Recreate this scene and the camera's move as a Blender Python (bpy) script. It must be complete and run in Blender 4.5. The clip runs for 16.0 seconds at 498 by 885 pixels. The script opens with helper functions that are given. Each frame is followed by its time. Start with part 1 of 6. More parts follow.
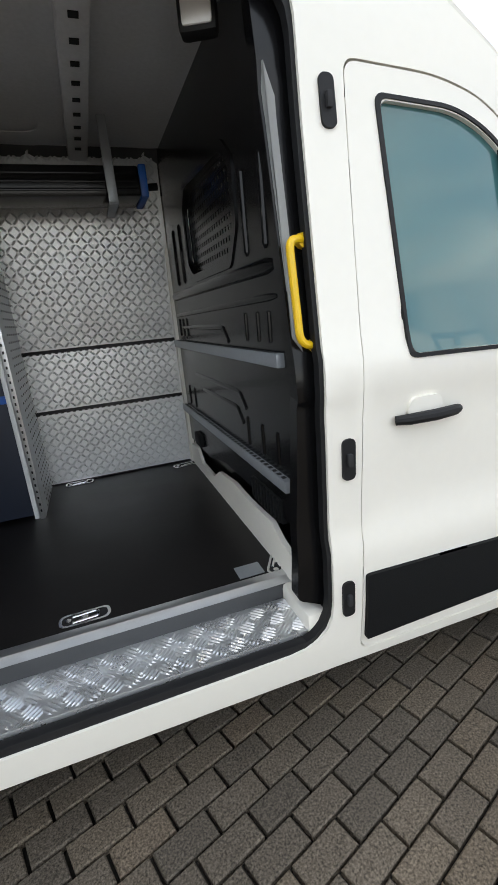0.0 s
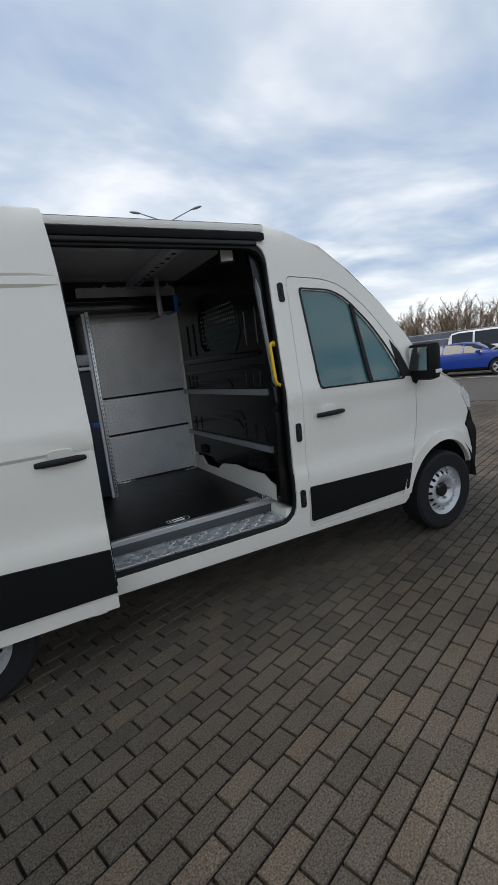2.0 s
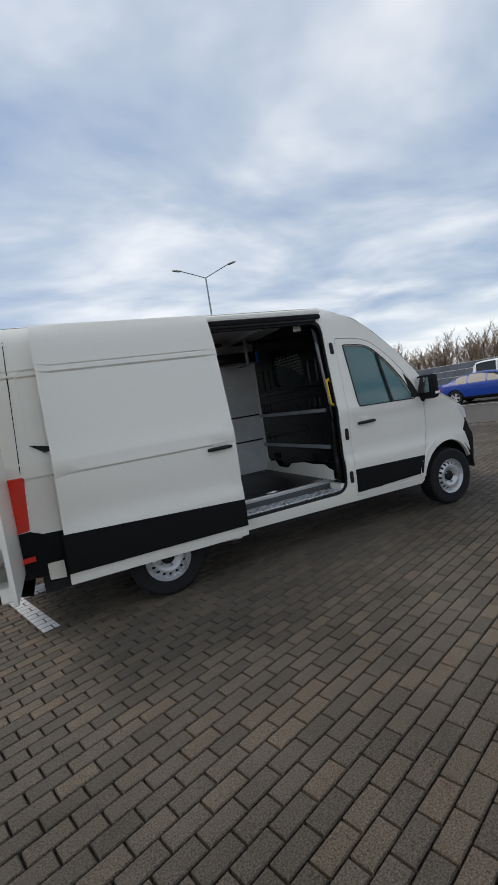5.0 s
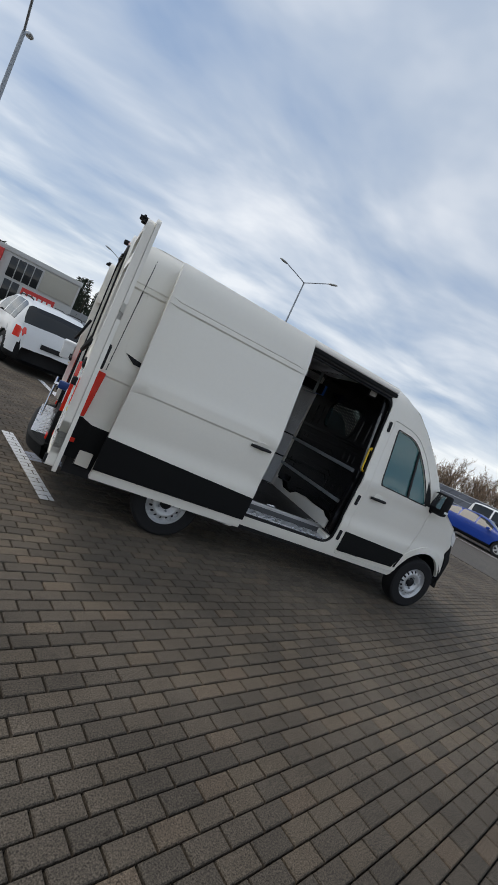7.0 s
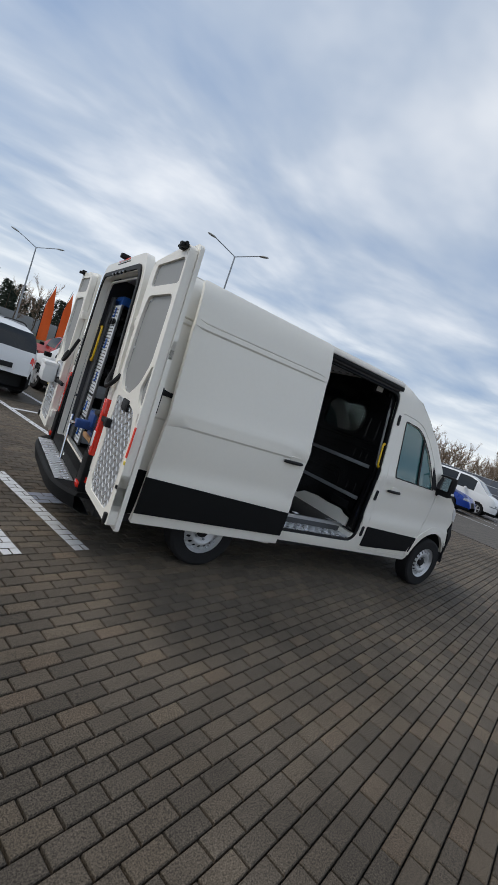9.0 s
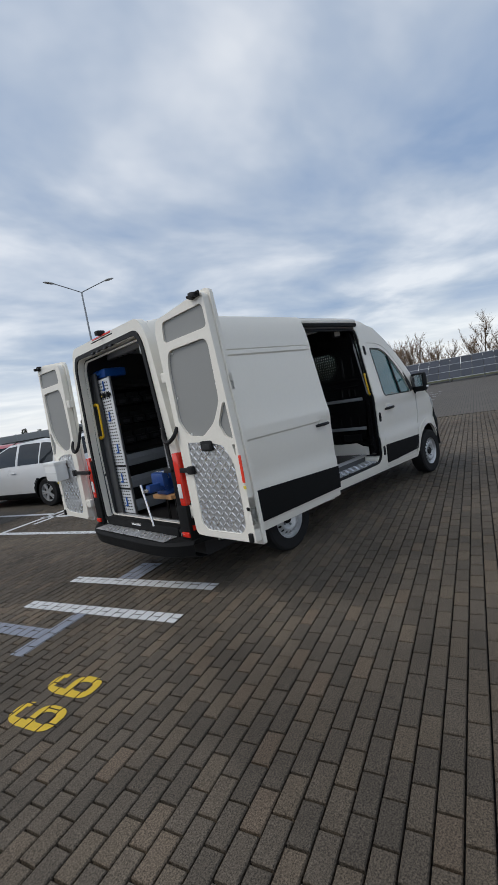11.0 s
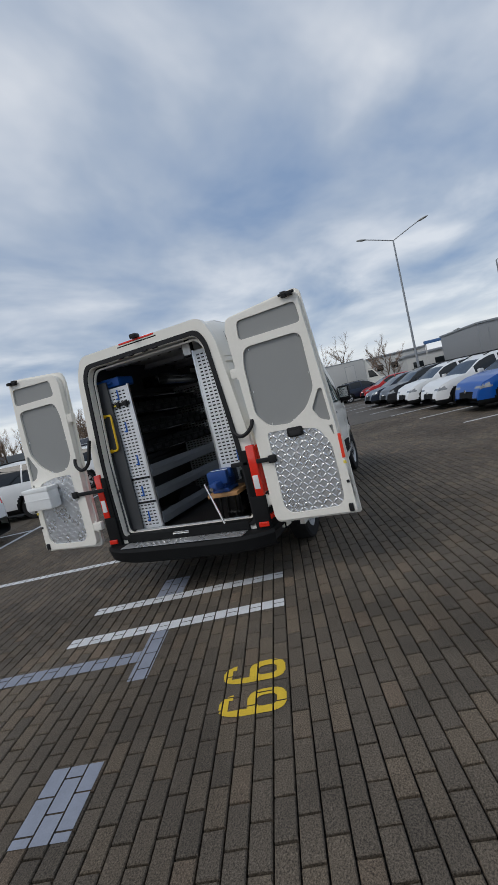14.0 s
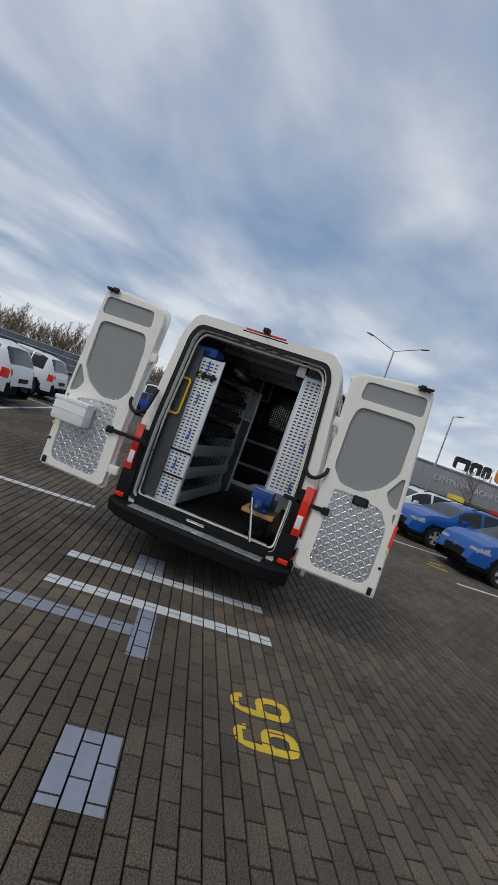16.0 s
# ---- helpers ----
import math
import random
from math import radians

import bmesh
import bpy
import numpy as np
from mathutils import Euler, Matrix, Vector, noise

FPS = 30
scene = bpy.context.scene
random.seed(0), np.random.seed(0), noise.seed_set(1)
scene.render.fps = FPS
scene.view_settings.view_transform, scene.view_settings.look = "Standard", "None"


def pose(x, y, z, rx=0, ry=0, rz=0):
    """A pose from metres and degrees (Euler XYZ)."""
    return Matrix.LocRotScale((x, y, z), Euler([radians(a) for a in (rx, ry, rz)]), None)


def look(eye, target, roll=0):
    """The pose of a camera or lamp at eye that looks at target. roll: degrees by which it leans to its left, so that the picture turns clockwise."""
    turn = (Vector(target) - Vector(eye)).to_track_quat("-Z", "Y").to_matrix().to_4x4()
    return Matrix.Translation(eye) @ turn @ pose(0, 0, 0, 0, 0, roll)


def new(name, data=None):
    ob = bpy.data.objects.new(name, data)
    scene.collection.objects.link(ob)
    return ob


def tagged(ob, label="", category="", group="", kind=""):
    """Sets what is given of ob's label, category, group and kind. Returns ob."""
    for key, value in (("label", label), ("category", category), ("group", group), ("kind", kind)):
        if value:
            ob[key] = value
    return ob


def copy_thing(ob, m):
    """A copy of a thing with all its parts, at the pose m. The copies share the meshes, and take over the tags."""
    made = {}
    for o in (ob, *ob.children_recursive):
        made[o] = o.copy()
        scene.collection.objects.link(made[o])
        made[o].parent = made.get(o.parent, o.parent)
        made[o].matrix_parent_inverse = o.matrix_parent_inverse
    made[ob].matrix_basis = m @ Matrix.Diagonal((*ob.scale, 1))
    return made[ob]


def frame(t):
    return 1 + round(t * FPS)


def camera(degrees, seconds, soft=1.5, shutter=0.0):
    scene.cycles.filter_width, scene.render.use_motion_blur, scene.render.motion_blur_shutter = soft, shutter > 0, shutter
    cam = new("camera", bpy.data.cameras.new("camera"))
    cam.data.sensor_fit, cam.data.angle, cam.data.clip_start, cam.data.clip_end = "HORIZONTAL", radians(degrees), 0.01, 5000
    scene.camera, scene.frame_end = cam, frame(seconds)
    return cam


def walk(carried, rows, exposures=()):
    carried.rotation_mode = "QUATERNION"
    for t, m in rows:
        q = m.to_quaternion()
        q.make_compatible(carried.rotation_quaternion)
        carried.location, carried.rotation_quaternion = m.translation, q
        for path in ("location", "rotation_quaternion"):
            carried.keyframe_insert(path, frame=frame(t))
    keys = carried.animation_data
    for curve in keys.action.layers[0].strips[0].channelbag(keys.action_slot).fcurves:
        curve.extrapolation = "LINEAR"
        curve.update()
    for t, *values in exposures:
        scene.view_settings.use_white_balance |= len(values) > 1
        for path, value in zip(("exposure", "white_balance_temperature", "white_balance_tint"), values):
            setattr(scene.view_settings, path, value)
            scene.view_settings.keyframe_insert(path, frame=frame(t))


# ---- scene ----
cam = camera(59.1, 16.0, 1.0)
EXPOSURES = [(0.0, 1.55, 7500, 10), (0.5, 1.1, 7350, 10), (1.0, 0.6, 7200, 10), (1.5, 0.3, 7050, 10), (2.0, 0.3, 6950, 10), (5.5, 0.12, 6850, 10), (9.2, 0.06, 6750, 10), (11.3, -0.03, 6700, 10), (16.0, -0.24, 6600, 10)]
PATH = [
    (0, (2.823, -2.06, 1.579), (3.431, -0.24, 1.014), -5.3),
    (0.5, (2.541, -2.392, 1.602), (3.313, -0.613, 1.113), -3.1),
    (1, (2.321, -2.807, 1.601), (3.092, -1.008, 1.19), -4.6),
    (1.5, (2.04, -3.164, 1.593), (2.891, -1.39, 1.235), -6.4),
    (2, (1.805, -3.489, 1.651), (2.705, -1.739, 1.293), -6.5),
    (2.5, (1.67, -3.871, 1.627), (2.49, -2.072, 1.324), -7.2),
    (3, (1.44, -4.163, 1.623), (2.231, -2.344, 1.362), -8.9),
    (3.2, (1.334, -4.247, 1.648), (2.127, -2.431, 1.378), -8.9),
    (5.3, (0.479, -4.998, 1.628), (1.281, -3.173, 1.463), -8.8),
    (5.5, (0.416, -5.035, 1.649), (1.194, -3.201, 1.475), -3.3),
    (6, (0.324, -5.165, 1.639), (1.061, -3.314, 1.468), 11.8),
    (6.5, (0.211, -5.227, 1.658), (0.953, -3.381, 1.459), 24.5),
    (7, (-0.038, -5.117, 1.663), (0.797, -3.308, 1.488), 25.3),
    (7.5, (-0.237, -4.958, 1.682), (0.646, -3.174, 1.49), 25.8),
    (8, (-0.298, -4.79, 1.675), (0.639, -3.033, 1.487), 25.2),
    (8.5, (-0.552, -4.591, 1.678), (0.512, -2.905, 1.513), 23.3),
    (9, (-0.869, -4.5, 1.698), (0.234, -2.841, 1.522), 19.5),
    (9.2, (-0.978, -4.531, 1.689), (0.136, -2.88, 1.505), 16.0),
    (11.3, (-2.36, -3.939, 1.673), (-0.914, -2.57, 1.495), -13.6),
    (11.4, (-2.45, -3.839, 1.651), (-0.962, -2.514, 1.479), -14.0),
    (11.5, (-2.474, -3.759, 1.637), (-0.961, -2.462, 1.468), -13.9),
    (12, (-2.756, -3.493, 1.671), (-1.163, -2.298, 1.483), -12.6),
    (12.5, (-3.013, -3.328, 1.661), (-1.388, -2.173, 1.499), -13.2),
    (13, (-3.149, -2.974, 1.664), (-1.411, -2.0, 1.49), -13.4),
    (13.5, (-3.34, -2.699, 1.702), (-1.518, -1.899, 1.504), -12.9),
    (14, (-3.585, -2.469, 1.695), (-1.75, -1.692, 1.53), -13.4),
    (14.5, (-3.704, -2.102, 1.687), (-1.826, -1.431, 1.534), -12.5),
    (15, (-3.832, -1.738, 1.721), (-1.891, -1.28, 1.574), -4.0),
    (15.3, (-3.918, -1.541, 1.723), (-1.969, -1.113, 1.576), 2.2),
    (15.5, (-4.001, -1.443, 1.712), (-2.05, -1.018, 1.596), 9.7),
    (16, (-4.045, -1.042, 1.71), (-2.087, -0.642, 1.627), 19.7),
]
walk(cam, [(t, look(eye, target, roll)) for t, eye, target, roll in PATH], EXPOSURES)


from mathutils.geometry import delaunay_2d_cdt

# ---- world, sun ----
world = bpy.data.worlds.new("overcast_sky")
scene.world = world
world.use_nodes = True
wn, wl = world.node_tree.nodes, world.node_tree.links
wn.clear()


def wnode(kind, **kw):
    n = wn.new(kind)
    for k, v in kw.items():
        n.inputs[k].default_value = v
    return n


sky = wn.new("ShaderNodeTexSky")
sky.sky_type, sky.sun_disc = "NISHITA", False
sky.sun_elevation, sky.sun_rotation = radians(49), radians(-61)
coord = wn.new("ShaderNodeTexCoord")
sep = wn.new("ShaderNodeSeparateXYZ")
wl.new(coord.outputs["Generated"], sep.inputs[0])
lift = wn.new("ShaderNodeMath"); lift.operation = "ADD"; lift.inputs[1].default_value = 0.11
wl.new(sep.outputs["Z"], lift.inputs[0])
safe = wn.new("ShaderNodeMath"); safe.operation = "MAXIMUM"; safe.inputs[1].default_value = 0.06
wl.new(lift.outputs[0], safe.inputs[0])
px = wn.new("ShaderNodeMath"); px.operation = "DIVIDE"
py = wn.new("ShaderNodeMath"); py.operation = "DIVIDE"
wl.new(sep.outputs["X"], px.inputs[0]); wl.new(safe.outputs[0], px.inputs[1])
wl.new(sep.outputs["Y"], py.inputs[0]); wl.new(safe.outputs[0], py.inputs[1])
plane = wn.new("ShaderNodeCombineXYZ")
wl.new(px.outputs[0], plane.inputs[0]); wl.new(py.outputs[0], plane.inputs[1])
turned = wn.new("ShaderNodeMapping")
turned.inputs["Rotation"].default_value = (0, 0, radians(35))
turned.inputs["Scale"].default_value = (0.85, 1.15, 1)
wl.new(plane.outputs[0], turned.inputs[0])
cloud = wnode("ShaderNodeTexNoise", Scale=1.15, Detail=5.0, Roughness=0.5, Distortion=0.25)
wl.new(turned.outputs[0], cloud.inputs["Vector"])
cramp = wn.new("ShaderNodeValToRGB")
cramp.color_ramp.elements[0].position, cramp.color_ramp.elements[0].color = 0.32, (0.225, 0.325, 0.505, 1)
cramp.color_ramp.elements[1].position, cramp.color_ramp.elements[1].color = 0.66, (0.72, 0.765, 0.83, 1)
e = cramp.color_ramp.elements.new(0.48); e.color = (0.40, 0.48, 0.605, 1)
wl.new(cloud.outputs["Fac"], cramp.inputs[0])
# brighter band low over the horizon
low = wn.new("ShaderNodeMapRange")
low.inputs["From Min"].default_value, low.inputs["From Max"].default_value = 0.02, 0.16
low.inputs["To Min"].default_value, low.inputs["To Max"].default_value = 0.78, 0.0
wl.new(sep.outputs["Z"], low.inputs["Value"])
glow = wn.new("ShaderNodeMix"); glow.data_type = "RGBA"
wl.new(low.outputs[0], glow.inputs["Factor"])
wl.new(cramp.outputs["Color"], glow.inputs["A"])
glow.inputs["B"].default_value = (0.86, 0.90, 0.95, 1)
bg_cloud = wnode("ShaderNodeBackground", Strength=1.0)
wl.new(glow.outputs["Result"], bg_cloud.inputs["Color"])
bg_sky = wnode("ShaderNodeBackground", Strength=0.02)
wl.new(sky.outputs[0], bg_sky.inputs["Color"])
both = wn.new("ShaderNodeAddShader")
wl.new(bg_cloud.outputs[0], both.inputs[0]); wl.new(bg_sky.outputs[0], both.inputs[1])
wout = wn.new("ShaderNodeOutputWorld")
wl.new(both.outputs[0], wout.inputs["Surface"])

sun = new("sun", bpy.data.lights.new("sun", "SUN"))
sun.data.energy, sun.data.angle, sun.data.color = 1.3, radians(30), (1.0, 0.96, 0.9)
sun.matrix_world = look((-9, 5, 12), (0, 0, 0))

# ---- materials ----


def mat(name, color, rough=0.5, metal=0.0, vary=0.08, scale=6.0, bump=0.0, fine=60.0, coat=0.0, island=0.0, spec=0.5):
    """A surface with two scales of colour variation, uneven gloss and fine relief."""
    m = bpy.data.materials.new(name)
    m.use_nodes = True
    nt = m.node_tree
    b = nt.nodes["Principled BSDF"]
    tc = nt.nodes.new("ShaderNodeTexCoord")
    n1 = nt.nodes.new("ShaderNodeTexNoise"); n1.inputs["Scale"].default_value = scale; n1.inputs["Detail"].default_value = 6
    n2 = nt.nodes.new("ShaderNodeTexNoise"); n2.inputs["Scale"].default_value = fine; n2.inputs["Detail"].default_value = 4
    nt.links.new(tc.outputs["Object"], n1.inputs["Vector"]); nt.links.new(tc.outputs["Object"], n2.inputs["Vector"])
    mx = nt.nodes.new("ShaderNodeMath"); mx.operation = "ADD"
    nt.links.new(n1.outputs["Fac"], mx.inputs[0]); nt.links.new(n2.outputs["Fac"], mx.inputs[1])
    rng = nt.nodes.new("ShaderNodeMapRange")
    rng.inputs["From Min"].default_value, rng.inputs["From Max"].default_value = 0.6, 1.4
    rng.inputs["To Min"].default_value, rng.inputs["To Max"].default_value = 1 - vary, 1 + vary
    nt.links.new(mx.outputs[0], rng.inputs["Value"])
    mul = nt.nodes.new("ShaderNodeMix"); mul.data_type = "RGBA"; mul.blend_type = "MULTIPLY"; mul.inputs["Factor"].default_value = 1
    mul.inputs["A"].default_value = (*color, 1)
    src = rng.outputs[0]
    if island:
        info = nt.nodes.new("ShaderNodeNewGeometry")
        inf2 = nt.nodes.new("ShaderNodeObjectInfo")
        su = nt.nodes.new("ShaderNodeMath"); su.operation = "ADD"
        nt.links.new(info.outputs["Random Per Island"], su.inputs[0]); nt.links.new(inf2.outputs["Random"], su.inputs[1])
        fr = nt.nodes.new("ShaderNodeMath"); fr.operation = "FRACT"; nt.links.new(su.outputs[0], fr.inputs[0])
        r2 = nt.nodes.new("ShaderNodeMapRange"); r2.inputs["To Min"].default_value, r2.inputs["To Max"].default_value = 1 - island, 1 + island
        nt.links.new(fr.outputs[0], r2.inputs["Value"])
        pr = nt.nodes.new("ShaderNodeMath"); pr.operation = "MULTIPLY"
        nt.links.new(src, pr.inputs[0]); nt.links.new(r2.outputs[0], pr.inputs[1])
        src = pr.outputs[0]
    nt.links.new(src, mul.inputs["B"])
    nt.links.new(mul.outputs["Result"], b.inputs["Base Color"])
    b.inputs["Metallic"].default_value = metal
    rr = nt.nodes.new("ShaderNodeMapRange")
    rr.inputs["To Min"].default_value, rr.inputs["To Max"].default_value = max(0.02, rough - 0.07), min(1, rough + 0.07)
    nt.links.new(n1.outputs["Fac"], rr.inputs["Value"]); nt.links.new(rr.outputs[0], b.inputs["Roughness"])
    b.inputs["Coat Weight"].default_value = coat
    b.inputs["Specular IOR Level"].default_value = spec
    if bump:
        bp = nt.nodes.new("ShaderNodeBump"); bp.inputs["Strength"].default_value = bump; bp.inputs["Distance"].default_value = 0.004
        nt.links.new(n2.outputs["Fac"], bp.inputs["Height"]); nt.links.new(bp.outputs[0], b.inputs["Normal"])
    return m


def glass(name, tint, see=0.35, coat=0.6):
    """A tinted pane: it mirrors the sky and lets some light through."""
    m = bpy.data.materials.new(name)
    m.use_nodes = True
    nt = m.node_tree
    b = nt.nodes["Principled BSDF"]
    b.inputs["Base Color"].default_value = (*tint, 1)
    b.inputs["Roughness"].default_value = 0.03
    b.inputs["Transmission Weight"].default_value = see
    b.inputs["IOR"].default_value = 1.5
    b.inputs["Coat Weight"].default_value = coat
    b.inputs["Coat Roughness"].default_value = 0.02
    return m


M_WHITE = mat("white_van_paint", (0.83, 0.80, 0.722), 0.38, 0, 0.015, 1.5, 0, 30, coat=0.3)
M_WHITE_IN = mat("white_door_inner_paint", (0.83, 0.80, 0.725), 0.4, 0, 0.03, 3, 0, 40)
M_BLACKTRIM = mat("black_grained_plastic", (0.008, 0.0085, 0.009), 0.65, 0, 0.12, 8, 0.25, 300, spec=0.15)
M_RUBBER = mat("black_rubber", (0.010, 0.010, 0.011), 0.6, 0, 0.1, 10, 0.1, 120, spec=0.3)
M_TYRE = mat("worn_tyre_rubber", (0.016, 0.016, 0.017), 0.8, 0, 0.2, 10, 0.4, 90, spec=0.25)
M_RIM = mat("silver_painted_steel", (0.60, 0.61, 0.62), 0.38, 0.45, 0.06, 9, 0, 60)
M_BLACKSTEEL = mat("black_painted_steel", (0.005, 0.005, 0.0055), 0.2, 0, 0.15, 4, 0.05, 90, spec=0.32)
M_FLOOR = mat("black_coated_plywood", (0.011, 0.010, 0.010), 0.42, 0, 0.2, 5, 0.15, 260, spec=0.25)
M_GREYPANEL = mat("grey_laminate_panel", (0.27, 0.275, 0.268), 0.5, 0, 0.03, 3, 0.05, 200)
M_ALU = mat("aluminium_tread_plate", (0.66, 0.67, 0.68), 0.28, 0.75, 0.08, 7, 0.05, 140)
M_ALUWALL = mat("dull_aluminium_tread_sheet", (0.80, 0.81, 0.81), 0.33, 0.5, 0.14, 5, 0.05, 140)
M_ALUBAR = mat("brushed_aluminium", (0.60, 0.61, 0.62), 0.33, 0.9, 0.06, 12, 0.05, 200)
M_RACK = mat("light_grey_coated_steel", (0.74, 0.76, 0.77), 0.4, 0.1, 0.04, 6, 0, 90)
M_TRAY = mat("grey_aluminium_tray", (0.30, 0.32, 0.34), 0.42, 0.4, 0.07, 6, 0.05, 90)
M_RISER = mat("dark_grey_step_riser", (0.055, 0.058, 0.062), 0.5, 0, 0.08, 6, 0.05, 120)
M_SLOT = mat("dark_slot_recess", (0.012, 0.012, 0.013), 0.8)
M_NAVY = mat("dark_navy_panel", (0.012, 0.018, 0.035), 0.5, 0, 0.08, 5, 0.05, 120)
M_BLUE = mat("blue_plastic", (0.008, 0.10, 0.42), 0.4, 0, 0.08, 8, 0.05, 90)
M_VISE = mat("blue_hammered_enamel", (0.012, 0.055, 0.22), 0.35, 0.1, 0.15, 20, 0.2, 120)
M_YELLOW = mat("yellow_powder_coat", (0.80, 0.50, 0.015), 0.38, 0, 0.06, 10, 0, 60)
M_WOOD = mat("plywood_bench", (0.42, 0.22, 0.09), 0.6, 0, 0.2, 12, 0.1, 80)
M_RED = mat("red_lens", (0.74, 0.024, 0.010), 0.14, 0, 0.08, 20, 0, 80, coat=0.6)
M_REFLECT = mat("red_reflective_strip", (0.85, 0.05, 0.02), 0.35, 0, 0.05, 20)
M_LENS = mat("clear_lamp_lens", (0.75, 0.75, 0.74), 0.15, 0, 0.05, 20, coat=0.5)
M_CHROME = mat("polished_steel", (0.75, 0.75, 0.75), 0.15, 1.0, 0.04, 20)
M_TRANSLUCENT = mat("cloudy_white_plastic_box", (0.78, 0.79, 0.78), 0.3, 0, 0.03, 5)
M_STICKER = mat("yellow_sticker", (0.75, 0.60, 0.08), 0.5)
M_CABGLASS = glass("greenish_door_glass", (0.07, 0.20, 0.205), 0.4)
M_SCREEN = glass("clear_greenish_windscreen", (0.42, 0.52, 0.50), 0.8, 0.3)
M_CARGLASS = glass("dark_car_glass", (0.012, 0.015, 0.017), 0.0, 0.0)
M_DARK = mat("dark_interior", (0.02, 0.02, 0.022), 0.8)
M_BRICK = mat("grey_concrete_paver", (0.108, 0.089, 0.069), 0.78, 0, 0.24, 1.1, 0.7, 130, island=0.17, spec=0.2)
_nt = M_BRICK.node_tree
_b = _nt.nodes["Principled BSDF"]
_tc = _nt.nodes.new("ShaderNodeTexCoord")
_g = _nt.nodes.new("ShaderNodeTexNoise"); _g.inputs["Scale"].default_value = 135; _g.inputs["Detail"].default_value = 5; _g.inputs["Roughness"].default_value = 0.75
_r = _nt.nodes.new("ShaderNodeMapRange"); _r.inputs["From Min"].default_value, _r.inputs["From Max"].default_value = 0.36, 0.66
_r.inputs["To Min"].default_value, _r.inputs["To Max"].default_value = 0.30, 1.78
_m = _nt.nodes.new("ShaderNodeMix"); _m.data_type = "RGBA"; _m.blend_type = "MULTIPLY"; _m.inputs["Factor"].default_value = 1
_from = _b.inputs["Base Color"].links[0].from_socket
_nt.links.new(_tc.outputs["Object"], _g.inputs["Vector"]); _nt.links.new(_g.outputs["Fac"], _r.inputs["Value"])
_nt.links.new(_from, _m.inputs["A"]); _nt.links.new(_r.outputs[0], _m.inputs["B"]); _nt.links.new(_m.outputs["Result"], _b.inputs["Base Color"])
_d = _nt.nodes.new("ShaderNodeTexNoise"); _d.inputs["Scale"].default_value = 0.42; _d.inputs["Detail"].default_value = 5; _d.inputs["Roughness"].default_value = 0.62
_dr = _nt.nodes.new("ShaderNodeMapRange"); _dr.inputs["From Min"].default_value, _dr.inputs["From Max"].default_value = 0.40, 0.58
_dr.inputs["To Min"].default_value, _dr.inputs["To Max"].default_value = 0.72, 1.10
_dm = _nt.nodes.new("ShaderNodeMix"); _dm.data_type = "RGBA"; _dm.blend_type = "MULTIPLY"; _dm.inputs["Factor"].default_value = 1
_geo = _nt.nodes.new("ShaderNodeNewGeometry")
_nt.links.new(_geo.outputs["Position"], _d.inputs["Vector"]); _nt.links.new(_d.outputs["Fac"], _dr.inputs["Value"])
_nt.links.new(_m.outputs["Result"], _dm.inputs["A"]); _nt.links.new(_dr.outputs[0], _dm.inputs["B"])
# a few blocks lean to rust or grey
_hue = _nt.nodes.new("ShaderNodeValToRGB")
_hue.color_ramp.elements[0].color, _hue.color_ramp.elements[1].color = (0.96, 0.98, 1.0, 1), (1.07, 0.99, 0.93, 1)
for _p, _c in ((0.55, (1.0, 1.0, 1.0, 1)), (0.88, (1.03, 1.0, 0.95, 1))):
    _e = _hue.color_ramp.elements.new(_p); _e.color = _c
_hm = _nt.nodes.new("ShaderNodeMix"); _hm.data_type = "RGBA"; _hm.blend_type = "MULTIPLY"; _hm.inputs["Factor"].default_value = 1
_oi = _nt.nodes.new("ShaderNodeObjectInfo"); _ad = _nt.nodes.new("ShaderNodeMath"); _ad.operation = "ADD"; _fr = _nt.nodes.new("ShaderNodeMath"); _fr.operation = "FRACT"
_nt.links.new(_geo.outputs["Random Per Island"], _ad.inputs[0]); _nt.links.new(_oi.outputs["Random"], _ad.inputs[1]); _nt.links.new(_ad.outputs[0], _fr.inputs[0])
_nt.links.new(_fr.outputs[0], _hue.inputs[0])
_nt.links.new(_dm.outputs["Result"], _hm.inputs["A"]); _nt.links.new(_hue.outputs["Color"], _hm.inputs["B"]); _nt.links.new(_hm.outputs["Result"], _b.inputs["Base Color"])
M_PAINTW = mat("worn_white_road_paint", (0.60, 0.61, 0.62), 0.7, 0, 0.14, 9, 0.4, 120)
M_PAINTG = mat("worn_grey_blue_road_paint", (0.23, 0.25, 0.30), 0.7, 0, 0.14, 9, 0.4, 120)
M_PAINTY = mat("worn_yellow_road_paint", (0.62, 0.42, 0.03), 0.7, 0, 0.15, 9, 0.4, 120)
M_POLE = mat("galvanised_steel", (0.30, 0.32, 0.34), 0.5, 0.5, 0.08, 4)
M_LAMPHEAD = mat("lamp_head_grey", (0.40, 0.41, 0.40), 0.45, 0.1, 0.06, 8)

# ---- mesh helpers ----


def part(name, bm, material, parent=None, label="", sharp=32, smooth=True):
    """Links a bmesh as one mesh object under a thing or part."""
    me = bpy.data.meshes.new(name)
    bm.to_mesh(me)
    bm.free()
    me.materials.append(material)
    if smooth:
        me.polygons.foreach_set("use_smooth", [True] * len(me.polygons))
        me.set_sharp_from_angle(angle=radians(sharp))
    ob = new(name, me)
    if parent is not None:
        ob.parent = parent
    if label:
        tagged(ob, label)
    return ob


def thing(name, label, category, group="", kind="", at=(0, 0, 0)):
    ob = new(name)
    ob.location = at
    return tagged(ob, label, category, group, kind)


